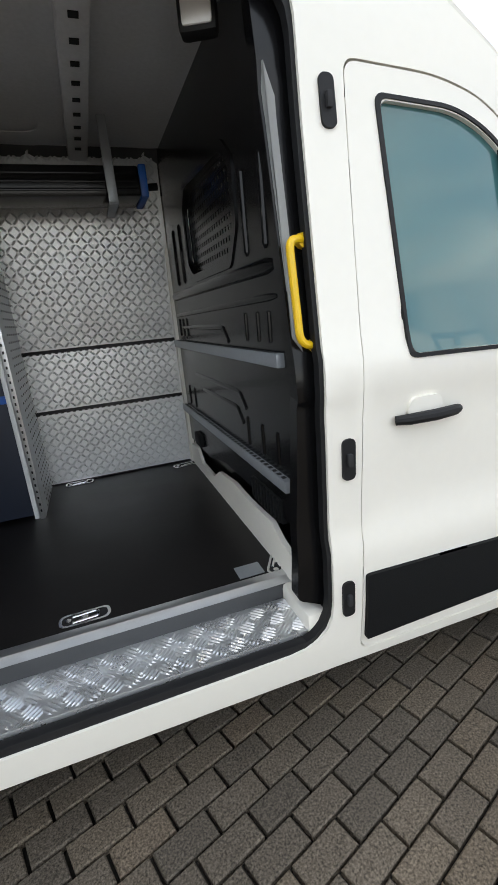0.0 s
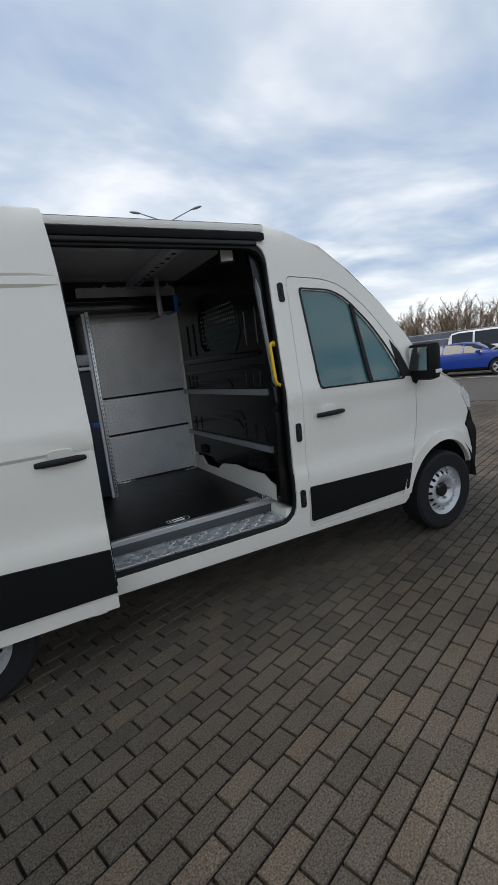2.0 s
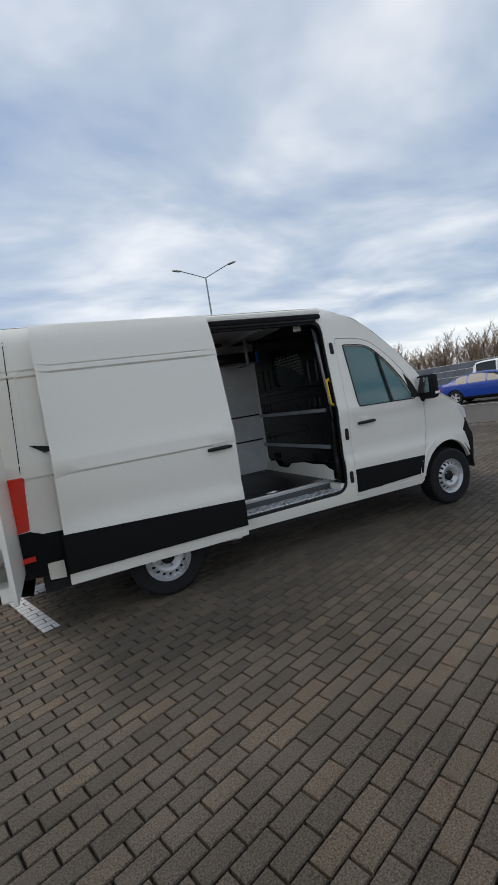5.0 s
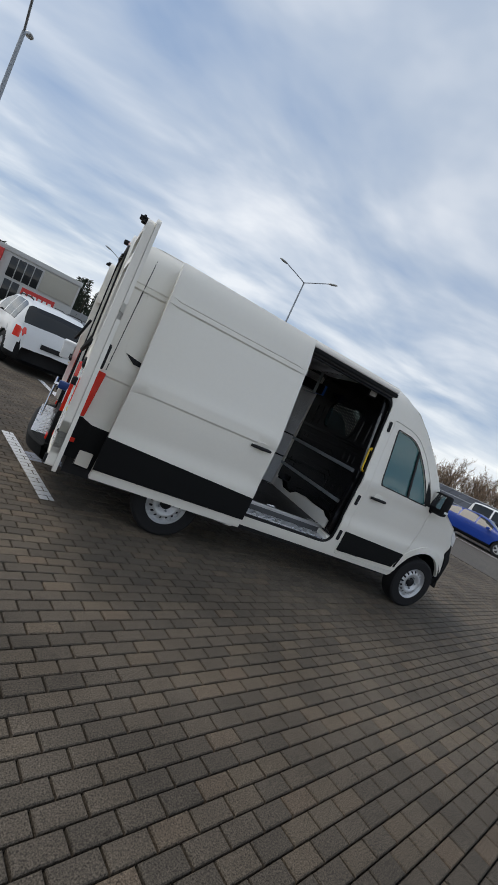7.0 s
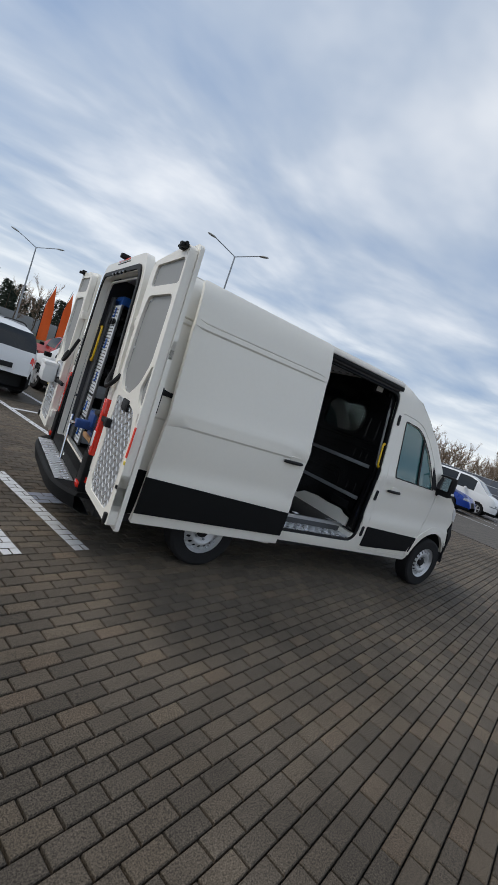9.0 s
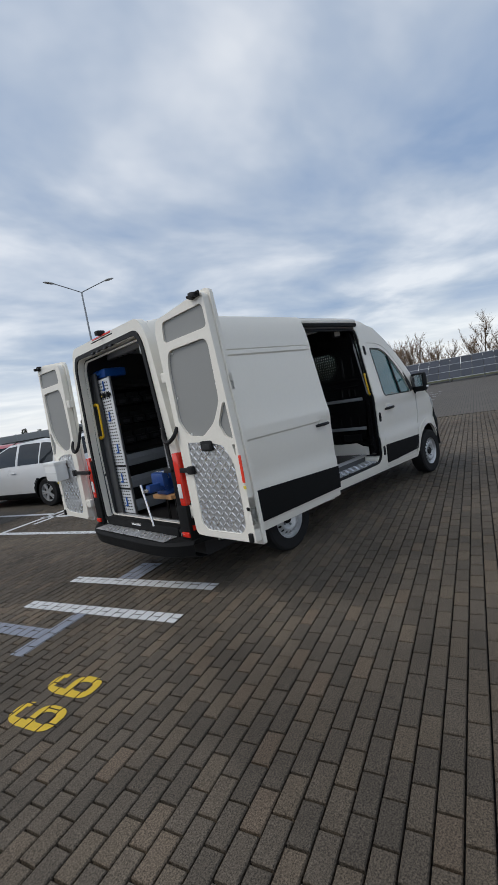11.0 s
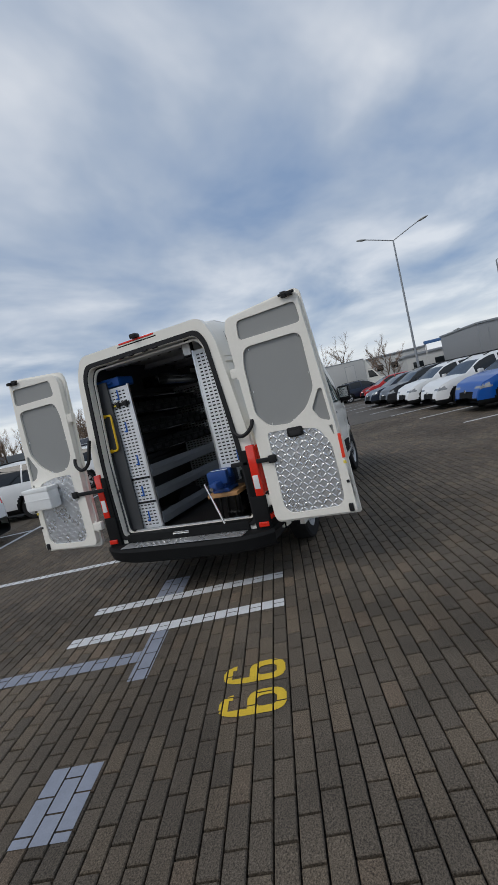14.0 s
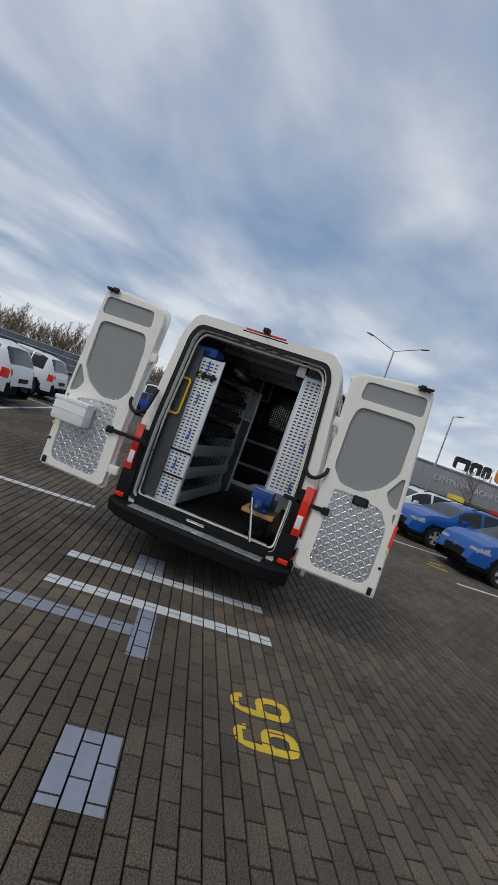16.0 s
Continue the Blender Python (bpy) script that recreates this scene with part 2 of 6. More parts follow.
def box(x0, x1, y0, y1, z0, z1, bevel=0.0, bm=None, m=None):
    bm = bm or bmesh.new()
    made = bmesh.ops.create_cube(bm, size=1)["verts"]
    t = Matrix.LocRotScale(((x0 + x1) / 2, (y0 + y1) / 2, (z0 + z1) / 2), None, (abs(x1 - x0), abs(y1 - y0), abs(z1 - z0)))
    bmesh.ops.transform(bm, matrix=t, verts=made)
    if bevel:
        es = list({e for v in made for e in v.link_edges})
        r = bmesh.ops.bevel(bm, geom=es, offset=bevel, segments=2, affect="EDGES", profile=0.6)
        made = list({v for f in r["faces"] for v in f.verts} | {v for v in made if v.is_valid})
    if m is not None:
        bmesh.ops.transform(bm, matrix=m, verts=[v for v in made if v.is_valid])
    return bm


def rounded(poly, r, n=5):
    """Fillets the corners of a 2D polygon; r may be one radius or one per corner."""
    out, k = [], len(poly)
    for i, p in enumerate(poly):
        a, b, c = Vector(poly[i - 1]), Vector(p), Vector(poly[(i + 1) % k])
        q = r[i] if isinstance(r, (list, tuple)) else r
        u, v = (a - b), (c - b)
        q = min(q, u.length * 0.45, v.length * 0.45)
        if q < 1e-4:
            out.append((b.x, b.y)); continue
        s, e_ = b + u.normalized() * q, b + v.normalized() * q
        for j in range(n + 1):
            t = j / n
            w = (1 - t) ** 2 * s + 2 * t * (1 - t) * b + t * t * e_
            out.append((w.x, w.y))
    return out


def divided(poly, step):
    out = []
    for i, p in enumerate(poly):
        a, b = Vector(p), Vector(poly[(i + 1) % len(poly)])
        k = max(1, int((b - a).length / step))
        out += [tuple(a.lerp(b, j / k)) for j in range(k)]
    return out


def inside(p, poly):
    c = False
    x, y = p
    for i in range(len(poly)):
        (x1, y1), (x2, y2) = poly[i - 1], poly[i]
        if (y1 > y) != (y2 > y) and x < (x2 - x1) * (y - y1) / (y2 - y1) + x1:
            c = not c
    return c


def thicken(bm, faces, thick, mid=Vector((2.5, 0, 1.3))):
    """Gives a sheet a back face and a rim, on the side toward mid."""
    bmesh.ops.recalc_face_normals(bm, faces=faces)
    bm.normal_update()
    verts = list({v for f in faces for v in f.verts})
    pull = sum((mid - v.co).normalized().dot(v.normal) for v in verts)
    sgn = thick if pull > 0 else -thick
    back = {v: bm.verts.new(v.co + v.normal * sgn) for v in verts}
    own = set(faces)
    rim = [e for e in {e for f in faces for e in f.edges} if sum(f in own for f in e.link_faces) == 1]
    for f in faces:
        bm.faces.new([back[v] for v in reversed(f.verts)])
    for e in rim:
        a, b_ = e.verts
        bm.faces.new((a, b_, back[b_], back[a]))


def skin(outline, surf, holes=(), thick=0.0, us=(), vs=(), step=0.06, bm=None):
    """A sheet cut to a 2D outline with holes, laid over surf(u, v) and given a thickness."""
    loops = [divided(outline, step)] + [divided(h, step) for h in holes]
    pts, edges = [], []
    for lp in loops:
        k = len(pts)
        pts += lp
        edges += [(k + i, k + (i + 1) % len(lp)) for i in range(len(lp))]
    rim = np.array(pts)
    for u in us:
        for v in vs:
            if inside((u, v), loops[0]) and not any(inside((u, v), h) for h in loops[1:]):
                if np.min((rim[:, 0] - u) ** 2 + (rim[:, 1] - v) ** 2) > (0.4 * step) ** 2:
                    pts.append((u, v))
    vv, _, ff, *_ = delaunay_2d_cdt([Vector(p) for p in pts], edges, [], 0, 1e-5)
    bm = bm or bmesh.new()
    bv = [bm.verts.new(surf(p.x, p.y)) for p in vv]
    faces = []
    for f in ff:
        c = sum((vv[i] for i in f), Vector((0, 0))) / len(f)
        if inside(c, loops[0]) and not any(inside(c, h) for h in loops[1:]):
            try:
                faces.append(bm.faces.new([bv[i] for i in f]))
            except ValueError:
                pass
    for v in [v for v in bv if not v.link_faces]:
        bm.verts.remove(v)
    if thick:
        thicken(bm, faces, thick)
    bmesh.ops.recalc_face_normals(bm, faces=bm.faces)
    return bm


def tube(points, r, seg=10, bm=None, cap=True):
    """A round bar along a line of points."""
    bm = bm or bmesh.new()
    pts = [Vector(p) for p in points]
    rings = []
    for i, p in enumerate(pts):
        d = (pts[min(i + 1, len(pts) - 1)] - pts[max(i - 1, 0)]).normalized()
        a = d.orthogonal().normalized() if not rings else (prev - d * prev.dot(d)).normalized()
        prev = a
        b = d.cross(a)
        rr = r[i] if isinstance(r, (list, tuple)) else r
        rings.append([bm.verts.new(p + rr * (math.cos(2 * math.pi * j / seg) * a + math.sin(2 * math.pi * j / seg) * b)) for j in range(seg)])
    for q, s in zip(rings, rings[1:]):
        for j in range(seg):
            bm.faces.new((q[j], q[(j + 1) % seg], s[(j + 1) % seg], s[j]))
    if cap:
        bm.faces.new(rings[0][::-1]); bm.faces.new(rings[-1])
    return bm


def bent(points, r, n=5):
    """Rounds the corners of a 3D line."""
    pts = [Vector(p) for p in points]
    out = [pts[0]]
    for a, b, c in zip(pts, pts[1:], pts[2:]):
        s, e_ = b + (a - b).normalized() * r, b + (c - b).normalized() * r
        out += [(1 - t) ** 2 * s + 2 * t * (1 - t) * b + t * t * e_ for t in (j / n for j in range(n + 1))]
    return out + [pts[-1]]


def lathe(profile, seg=40, bm=None):
    """Turns (radius, y) points about the y axis."""
    bm = bm or bmesh.new()
    rings = [[bm.verts.new((r * math.cos(2 * math.pi * j / seg), y, r * math.sin(2 * math.pi * j / seg))) for j in range(seg)] for r, y in profile]
    for q, s in zip(rings, rings[1:]):
        for j in range(seg):
            bm.faces.new((q[j], q[(j + 1) % seg], s[(j + 1) % seg], s[j]))
    bmesh.ops.recalc_face_normals(bm, faces=bm.faces)
    return bm


def at(bm, m):
    bmesh.ops.transform(bm, matrix=m, verts=bm.verts)
    return bm


def span(a, b, step):
    k = max(1, round((b - a) / step))
    return [a + (b - a) * i / k for i in range(k + 1)]


def tread(u0, u1, v0, v1, surf, pitch=0.045, size=0.04, high=0.0016, keep=None, bars=5):
    """The raised bars of a tread plate, in small groups turned alternately, as one mesh."""
    verts, faces = [], []
    for i, u in enumerate(np.arange(u0 + pitch / 2, u1, pitch)):
        for j, v in enumerate(np.arange(v0 + pitch / 2, v1, pitch)):
            if keep is not None and not inside((u, v), keep):
                continue
            a = radians(45) if (i + j) % 2 else radians(-45)
            c, s_ = math.cos(a), math.sin(a)
            for b_ in range(bars):
                off = (b_ - (bars - 1) / 2) * size / bars
                ln = size * (1 - 0.16 * abs(b_ - (bars - 1) / 2)); wd = size / bars * 0.40 if bars > 1 else size * 0.17
                k = len(verts)
                for lx, ly, h in ((-ln / 2, 0, 0), (-ln / 4, wd, 0), (ln / 4, wd, 0), (ln / 2, 0, 0), (ln / 4, -wd, 0), (-ln / 4, -wd, 0), (-ln / 4, 0, 1), (ln / 4, 0, 1)):
                    ly += off
                    verts.append(surf(u + c * lx - s_ * ly, v + s_ * lx + c * ly, h * high))
                faces += [(k, k + 6, k + 1), (k + 1, k + 6, k + 7, k + 2), (k + 2, k + 7, k + 3), (k + 3, k + 7, k + 4), (k + 4, k + 7, k + 6, k + 5), (k + 5, k + 6, k)]
    return verts, faces


def tread_part(name, data, parent, material=None):
    me = bpy.data.meshes.new(name)
    me.from_pydata(data[0], [], data[1])
    me.materials.append(material or M_ALU)
    ob = new(name, me)
    ob.parent = parent
    return tagged(ob, "raised lozenges of aluminium tread plate", kind="stuff")


# ---- the van: shell ----
ZT = (0.28, 0.42, 0.60, 0.84, 0.88, 1.20, 1.300, 1.318, 1.43, 1.47, 2.06, 2.130, 2.146, 2.180, 2.186, 2.198, 2.24, 2.42, 2.51, 2.57, 2.60)
YT = (0.94, 0.97, 0.985, 0.99, 0.975, 0.982, 0.977, 0.990, 0.984, 0.968, 0.872, 0.856, 0.868, 0.862, 0.856, 0.862, 0.854, 0.825, 0.79, 0.73, 0.66)

# the cab's flank has softer creases
ZC = (0.28, 0.42, 0.60, 0.84, 0.88, 1.20, 1.300, 1.318, 1.43, 1.47, 2.06, 2.24, 2.42, 2.51, 2.57, 2.60)
YC = (0.94, 0.97, 0.985, 0.99, 0.975, 0.983, 0.982, 0.988, 0.982, 0.968, 0.874, 0.852, 0.825, 0.79, 0.73, 0.66)


def half(x, z):
    """The half width of the van's shell."""
    y = float(np.interp(z, ZT, YT)) if x < 3.40 else float(np.interp(z, ZC, YC))
    if x > 4.4:
        y -= 0.085 * ((x - 4.4) / 1.0) ** 2
    if x < 0.5:
        y -= 0.05 * ((0.5 - x) / 0.4) ** 2
    return y


def flank(side, out=0.0):
    return lambda x, z: (x, side * (half(x, z) + out), z)


VZ = ZT + (0.5, 0.7, 0.75, 1.0, 1.1, 1.4, 1.6, 1.7, 1.8, 1.9, 2.0, 2.3)
SLIDE_X0, SLIDE_X1 = 2.06, 3.42
van = thing("delivery_van", "white high-roof delivery van, sliding and rear doors open, on block paving", "van")


def arch(cx, r, flip=False, cz=0.36, n=18, low=0.40):
    a0 = math.asin((low - cz) / r)
    pts = [(cx + r * math.cos(t), cz + r * math.sin(t)) for t in (a0 + (math.pi - 2 * a0) * i / n for i in range(n + 1))]
    return pts[::-1] if flip else pts


FRONT_EDGE = [(5.36, 0.36), (5.50, 0.50), (5.50, 0.78), (5.40, 1.02), (5.27, 1.24), (5.02, 1.36), (4.86, 1.42), (4.62, 1.74), (4.40, 2.00), (4.12, 2.24), (3.90, 2.39), (3.66, 2.50), (3.50, 2.56)]
REAR_ARCH, FRONT_ARCH = arch(1.348, 0.43), arch(4.988, 0.45)
OPENING = rounded([(SLIDE_X0, 0.50), (SLIDE_X1, 0.50), (SLIDE_X1 + 0.0, 1.30), (SLIDE_X1 + 0.035, 2.425), (SLIDE_X0, 2.425)], [0.05, 0.16, 0.05, 0.14, 0.05])
DOOR = [(3.522, 0.42), (4.50, 0.42), (4.57, 0.70), (4.66, 1.0), (4.66, 1.37), (4.46, 1.72), (4.25, 1.97), (4.05, 2.13), (3.88, 2.18), (3.58, 2.20), (3.54, 1.3)]
DOOR_R = rounded(DOOR, [0.05, 0.03, 0.1, 0.06, 0.05, 0.1, 0.1, 0.1, 0.08, 0.04, 0.2])
WINDOW = rounded([(3.718, 1.42), (4.52, 1.40), (4.415, 1.62), (4.26, 1.84), (4.065, 2.035), (3.94, 2.092), (3.685, 2.11)], [0.03, 0.03, 0.1, 0.1, 0.1, 0.06, 0.03])
XS = span(0.1, 5.5, 0.1)
for side in (-1, 1):
    outline = [(0.13, 0.62), (0.36, 0.62), (0.36, 0.45), (0.92, 0.40)] + REAR_ARCH[::-1] + [(1.78, 0.40), (3.4, 0.38), (4.5, 0.36), (4.54, 0.40)] + FRONT_ARCH[::-1] + FRONT_EDGE + [(0.30, 2.56), (0.17, 2.52), (0.13, 2.42)]
    holes = [OPENING, DOOR_R] if side < 0 else [DOOR_R]
    part("side_panel", skin(outline, flank(side), holes, 0.03, XS, VZ), M_WHITE, van)
    # cladding strips along the flank
    clad_a = [(0.36, 0.44), (0.93, 0.44), (0.93, 0.70), (0.93, 0.83), (0.36, 0.85)]
    part("cladding", skin(clad_a, flank(side, 0.012), (), 0.014, XS, VZ), M_BLACKTRIM, van)
    # front door
    door = part("front_door", skin(DOOR_R, flank(side, -0.002), [WINDOW], 0.03, XS, VZ, 0.05), M_WHITE, van, "white front door with green-tinted window")
    # shrink the door a little inside its gap
    for v in door.data.vertices:
        v.co.x = 4.05 + (v.co.x - 4.05) * 0.992
        v.co.z = 1.30 + (v.co.z - 1.30) * 0.994
    pane = part("window_pane", skin(WINDOW, flank(side, -0.016), (), 0.005, XS, VZ), M_CABGLASS, door, "greenish tinted side window")
    pane.visible_shadow = False
    frame_out = rounded([(3.705, 1.408), (4.545, 1.388), (4.427, 1.625), (4.268, 1.85), (4.07, 2.045), (3.94, 2.103), (3.67, 2.122)], [0.03, 0.03, 0.1, 0.1, 0.1, 0.06, 0.03])
    part("window_seal", skin(frame_out, flank(side, 0.002), [WINDOW], 0.012, XS, VZ, 0.04), M_RUBBER, door)
    part("window_bar", skin([(4.17, 1.41), (4.205, 1.41), (4.135, 1.985), (4.105, 2.0)], flank(side, 0.001), (), 0.01, XS, VZ), M_RUBBER, door)
    part("cladding", skin(rounded([(3.54, 0.47), (4.52, 0.49), (4.56, 0.70), (3.54, 0.73)], 0.015), flank(side, 0.012), (), 0.014, XS, VZ), M_BLACKTRIM, door)
    hb = bmesh.new()
    y = side * (half(3.75, 1.24) + 0.028)
    tube([(3.65, y - side * 0.02, 1.228), (3.685, y, 1.231), (3.775, y + side * 0.012, 1.234), (3.855, y, 1.234), (3.89, y - side * 0.02, 1.231)], [0.014, 0.017, 0.018, 0.017, 0.013], 10, hb)
    part("handle", hb, M_RUBBER, door, "black pull handle")
    cup = rounded([(3.69, 1.236), (3.83, 1.236), (3.82, 1.29), (3.71, 1.29)], 0.025)
    part("handle_cup", skin(cup, flank(side, 0.010), (), 0.012, (), VZ, 0.03), M_WHITE, door)
    # mirror
    mx, my, mz = 4.66, side * 1.06, 1.50
    mirror = part("mirror", box(mx - 0.06, mx + 0.08, my - 0.11, my + 0.11, mz - 0.14, mz + 0.15, 0.05), M_BLACKTRIM, door, "large black door mirror")
    part("mirror_arm", tube([(4.62, side * 0.93, 1.40), (mx, my - side * 0.06, mz - 0.14)], 0.032, 8), M_BLACKTRIM, mirror)
    part("mirror_glass", box(mx - 0.065, mx - 0.061, my - 0.085, my + 0.085, mz - 0.06, mz + 0.115, 0.0), M_CHROME, mirror)
    part("indicator", box(mx + 0.0, mx + 0.07, my + side * 0.105, my + side * 0.114, mz - 0.09, mz - 0.06, 0.003), M_LENS, mirror)
    # A pillar corner trim of the door
    part("corner_trim", skin([(4.50, 1.41), (4.62, 1.40), (4.52, 1.60), (4.44, 1.70)], flank(side, 0.004), (), 0.01), M_RUBBER, door)
    # wheel-arch lip
    lip_o = [(4.988 + 0.535 * math.cos(t), 0.36 + 0.535 * math.sin(t)) for t in (radians(12) + radians(158) * i / 24 for i in range(25))]
    lip_i = [(4.988 + 0.448 * math.cos(t), 0.36 + 0.448 * math.sin(t)) for t in (radians(12) + radians(158) * i / 24 for i in range(25))]
    part("arch_lip", skin(lip_o + lip_i[::-1], flank(side, 0.012), (), 0.02, (), (), 0.04), M_WHITE, van)

# roof, one curved sheet with lengthwise beads
bm = bmesh.new()
rows = []
for x in span(0.17, 3.52, 0.1):
    row = []
    for i in range(25):
        t = i / 24 * 2 - 1
        y = 0.735 * t
        z = 2.565 + 0.055 * (1 - abs(t) ** 3) + (0.006 if i % 4 in (1, 2) and 0.4 < x < 3.3 else 0) - 0.05 * max(0, (0.4 - x) / 0.23) ** 2
        row.append(bm.verts.new((x, y, z)))
    rows.append(row)
for a, b in zip(rows, rows[1:]):
    for i in range(24):
        bm.faces.new((a[i], b[i], b[i + 1], a[i + 1]))
bmesh.ops.recalc_face_normals(bm, faces=bm.faces)
part("roof", bm, M_WHITE, van)
part("roof_aerial", tube([(0.42, 0.0, 2.58), (0.40, 0, 2.63)], [0.02, 0.006], 8), M_RUBBER, van)

# front cap: roof front, windscreen, bonnet, nose
CAP = [(3.50, 2.565, 0.0), (3.66, 2.525, 0.02), (3.95, 2.41, 0.05), (4.22, 2.25, 0.10), (4.52, 2.00, 0.12), (4.80, 1.74, 0.18), (5.12, 1.46, 0.26), (5.35, 1.38, 0.33), (5.62, 1.26, 0.35), (5.80, 1.05, 0.40), (5.93, 0.80, 0.43), (5.98, 0.52, 0.48), (5.92, 0.36, 0.56)]


def cap_strip(i0, i1, material, name, inset=0.0):
    bm_ = bmesh.new()
    rws = []
    for x, z, r in CAP[i0:i1 + 1]:
        yy = half(x - r, z) - inset if z < 2.5 else 0.73
        rws.append([bm_.verts.new((x - r * abs(t) ** 3.2, yy * t, z + 0.05 * (1 - abs(t) ** 3) * (z > 2.2))) for t in (k / 12 - 1 for k in range(25))])
    for a_, b_ in zip(rws, rws[1:]):
        for k in range(24):
            bm_.faces.new((a_[k], b_[k], b_[k + 1], a_[k + 1]))
    bmesh.ops.recalc_face_normals(bm_, faces=bm_.faces)
    thicken(bm_, bm_.faces[:], 0.012)
    return part(name, bm_, material, van)


cap_strip(0, 3, M_WHITE, "roof_front")
screen = cap_strip(3, 6, M_SCREEN, "windscreen")
screen.visible_shadow = False
cap_strip(6, 9, M_WHITE, "bonnet")
cap_strip(9, 12, M_BLACKTRIM, "front_bumper")
for side in (-1, 1):
    part("bumper_corner", skin([(5.26, 0.42), (5.36, 0.36), (5.50, 0.46), (5.52, 0.78), (5.42, 1.0), (5.36, 0.88), (5.44, 0.70), (5.43, 0.55)], flank(side, 0.016), (), 0.03), M_BLACKTRIM, van)
    part("headlight", skin(rounded([(5.30, 1.16), (5.40, 1.03), (5.45, 1.02), (5.42, 1.14), (5.31, 1.23)], 0.01), flank(side, 0.006), (), 0.02), M_LENS, van)
part("cab_floor", box(3.42, 5.2, -0.9, 0.9, 0.42, 0.62), M_DARK, van)
part("dashboard", box(4.55, 4.95, -0.85, 0.85, 1.0, 1.36, 0.08), M_DARK, van)
for y0 in (-0.72, 0.2):
    seat = part("seat", box(3.62, 4.15, y0, y0 + 0.5, 0.62, 1.02, 0.08), M_DARK, van, "dark cab seat")
    part("backrest", box(3.50, 3.66, y0 + 0.03, y0 + 0.47, 0.95, 1.55, 0.06), M_DARK, seat)
    part("headrest", box(3.50, 3.60, y0 + 0.12, y0 + 0.38, 1.57, 1.76, 0.04), M_DARK, seat)
part("underbody", box(0.3, 5.3, -0.80, 0.80, 0.30, 0.44), M_DARK, van)
part("steering_wheel", at(lathe([(0.18, -0.012), (0.195, 0), (0.18, 0.012), (0.165, 0), (0.18, -0.012)], 24), pose(4.45, 0.42, 1.20, 65, 0, 90)), M_DARK, van)

# wheels


def van_wheel(x, side):
    w = part("wheel", at(lathe([(0.215, -0.10), (0.32, -0.105), (0.345, -0.09), (0.352, -0.04), (0.352, 0.04), (0.345, 0.09), (0.32, 0.105), (0.215, 0.10)], 48), pose(x, side * 0.86, 0.352)), M_TYRE, van, "black tyre on a silver steel rim")
    holes = []
    for k in range(16):
        a = 2 * math.pi * k / 16
        holes.append([(0.158 * math.cos(a) + 0.019 * math.cos(b) * math.cos(a) - 0.015 * math.sin(b) * math.sin(a), 0.158 * math.sin(a) + 0.019 * math.cos(b) * math.sin(a) + 0.015 * math.sin(b) * math.cos(a)) for b in (2 * math.pi * j / 8 for j in range(8))])
    prof_r, prof_y = (0.0, 0.06, 0.085, 0.12, 0.15, 0.175, 0.19, 0.205, 0.222), (-0.035, -0.035, -0.02, 0.005, -0.002, -0.025, -0.05, -0.02, 0.004)
    disc = [(0.222 * math.cos(2 * math.pi * j / 56), 0.222 * math.sin(2 * math.pi * j / 56)) for j in range(56)]
    rim = bmesh.new()
    grid = [r for r in (0.05, 0.085, 0.12, 0.175, 0.19, 0.205)]

    def surf(u, v):
        return (u, -side * (0.0) + side * (0.085 + float(np.interp(math.hypot(u, v), prof_r, prof_y))), v)
    loops = skin(disc, surf, holes, 0.006, span(-0.22, 0.22, 0.022), span(-0.22, 0.22, 0.022), 0.025)
    part("rim", at(loops, pose(x, side * 0.86, 0.352)), M_RIM, w, "silver steel rim with round holes")
    part("brake_disc", at(lathe([(0.0, side * 0.02), (0.2, side * 0.02), (0.2, side * 0.0)], 32), pose(x, side * 0.86, 0.352)), M_DARK, w)
    part("hub_cap", at(lathe([(0.0, side * 0.088), (0.045, side * 0.085), (0.062, side * 0.07), (0.066, side * 0.03)], 24), pose(x, side * 0.86, 0.352)), M_RUBBER, w)
    for k in range(5):
        a = 2 * math.pi * k / 5
        part("wheel_nut", at(lathe([(0.0, side * 0.085), (0.011, side * 0.085), (0.012, side * 0.05)], 6), pose(x + 0.08 * math.cos(a), side * 0.86, 0.352 + 0.08 * math.sin(a))), M_POLE, w)
    # dark inner arch
    liner = lathe([(0.47, side * 0.07), (0.47, -side * 0.25), (0.0, -side * 0.25)], 32)
    bmesh.ops.delete(liner, geom=[v for v in liner.verts if v.co.z < -0.02], context="VERTS")
    part("arch_liner", at(liner, pose(x, side * 0.86, 0.38)), M_DARK, van)


for wx in (1.348, 4.988):
    for side in (-1, 1):
        van_wheel(wx, side)

# sliding door, slid open along the flank
SX0, SX1 = 0.535, 2.11
SLIDER = rounded([(SX0 - 0.02, 0.41), (SX1, 0.402), (SX1 + 0.01, 1.3), (SX1 + 0.005, 2.2), (SX1 - 0.02, 2.53), (SX0 + 0.02, 2.54), (SX0 + 0.01, 1.4)], [0.01, 0.01, 0.2, 0.1, 0.02, 0.02, 0.2])
slider = part("sliding_door", skin(SLIDER, flank(-1, 0.15), (), 0.045, span(SX0, SX1, 0.12), VZ), M_WHITE, van, "white sliding door pushed open")
part("cladding", skin([(SX0 - 0.02, 0.505), (SX1, 0.50), (SX1, 0.752), (SX0 - 0.02, 0.83)], flank(-1, 0.163), (), 0.014, span(SX0, SX1, 0.12), VZ), M_BLACKTRIM, slider, "black lower cladding")
hb = bmesh.new()
y = -(half(2.0, 1.28) + 0.175)
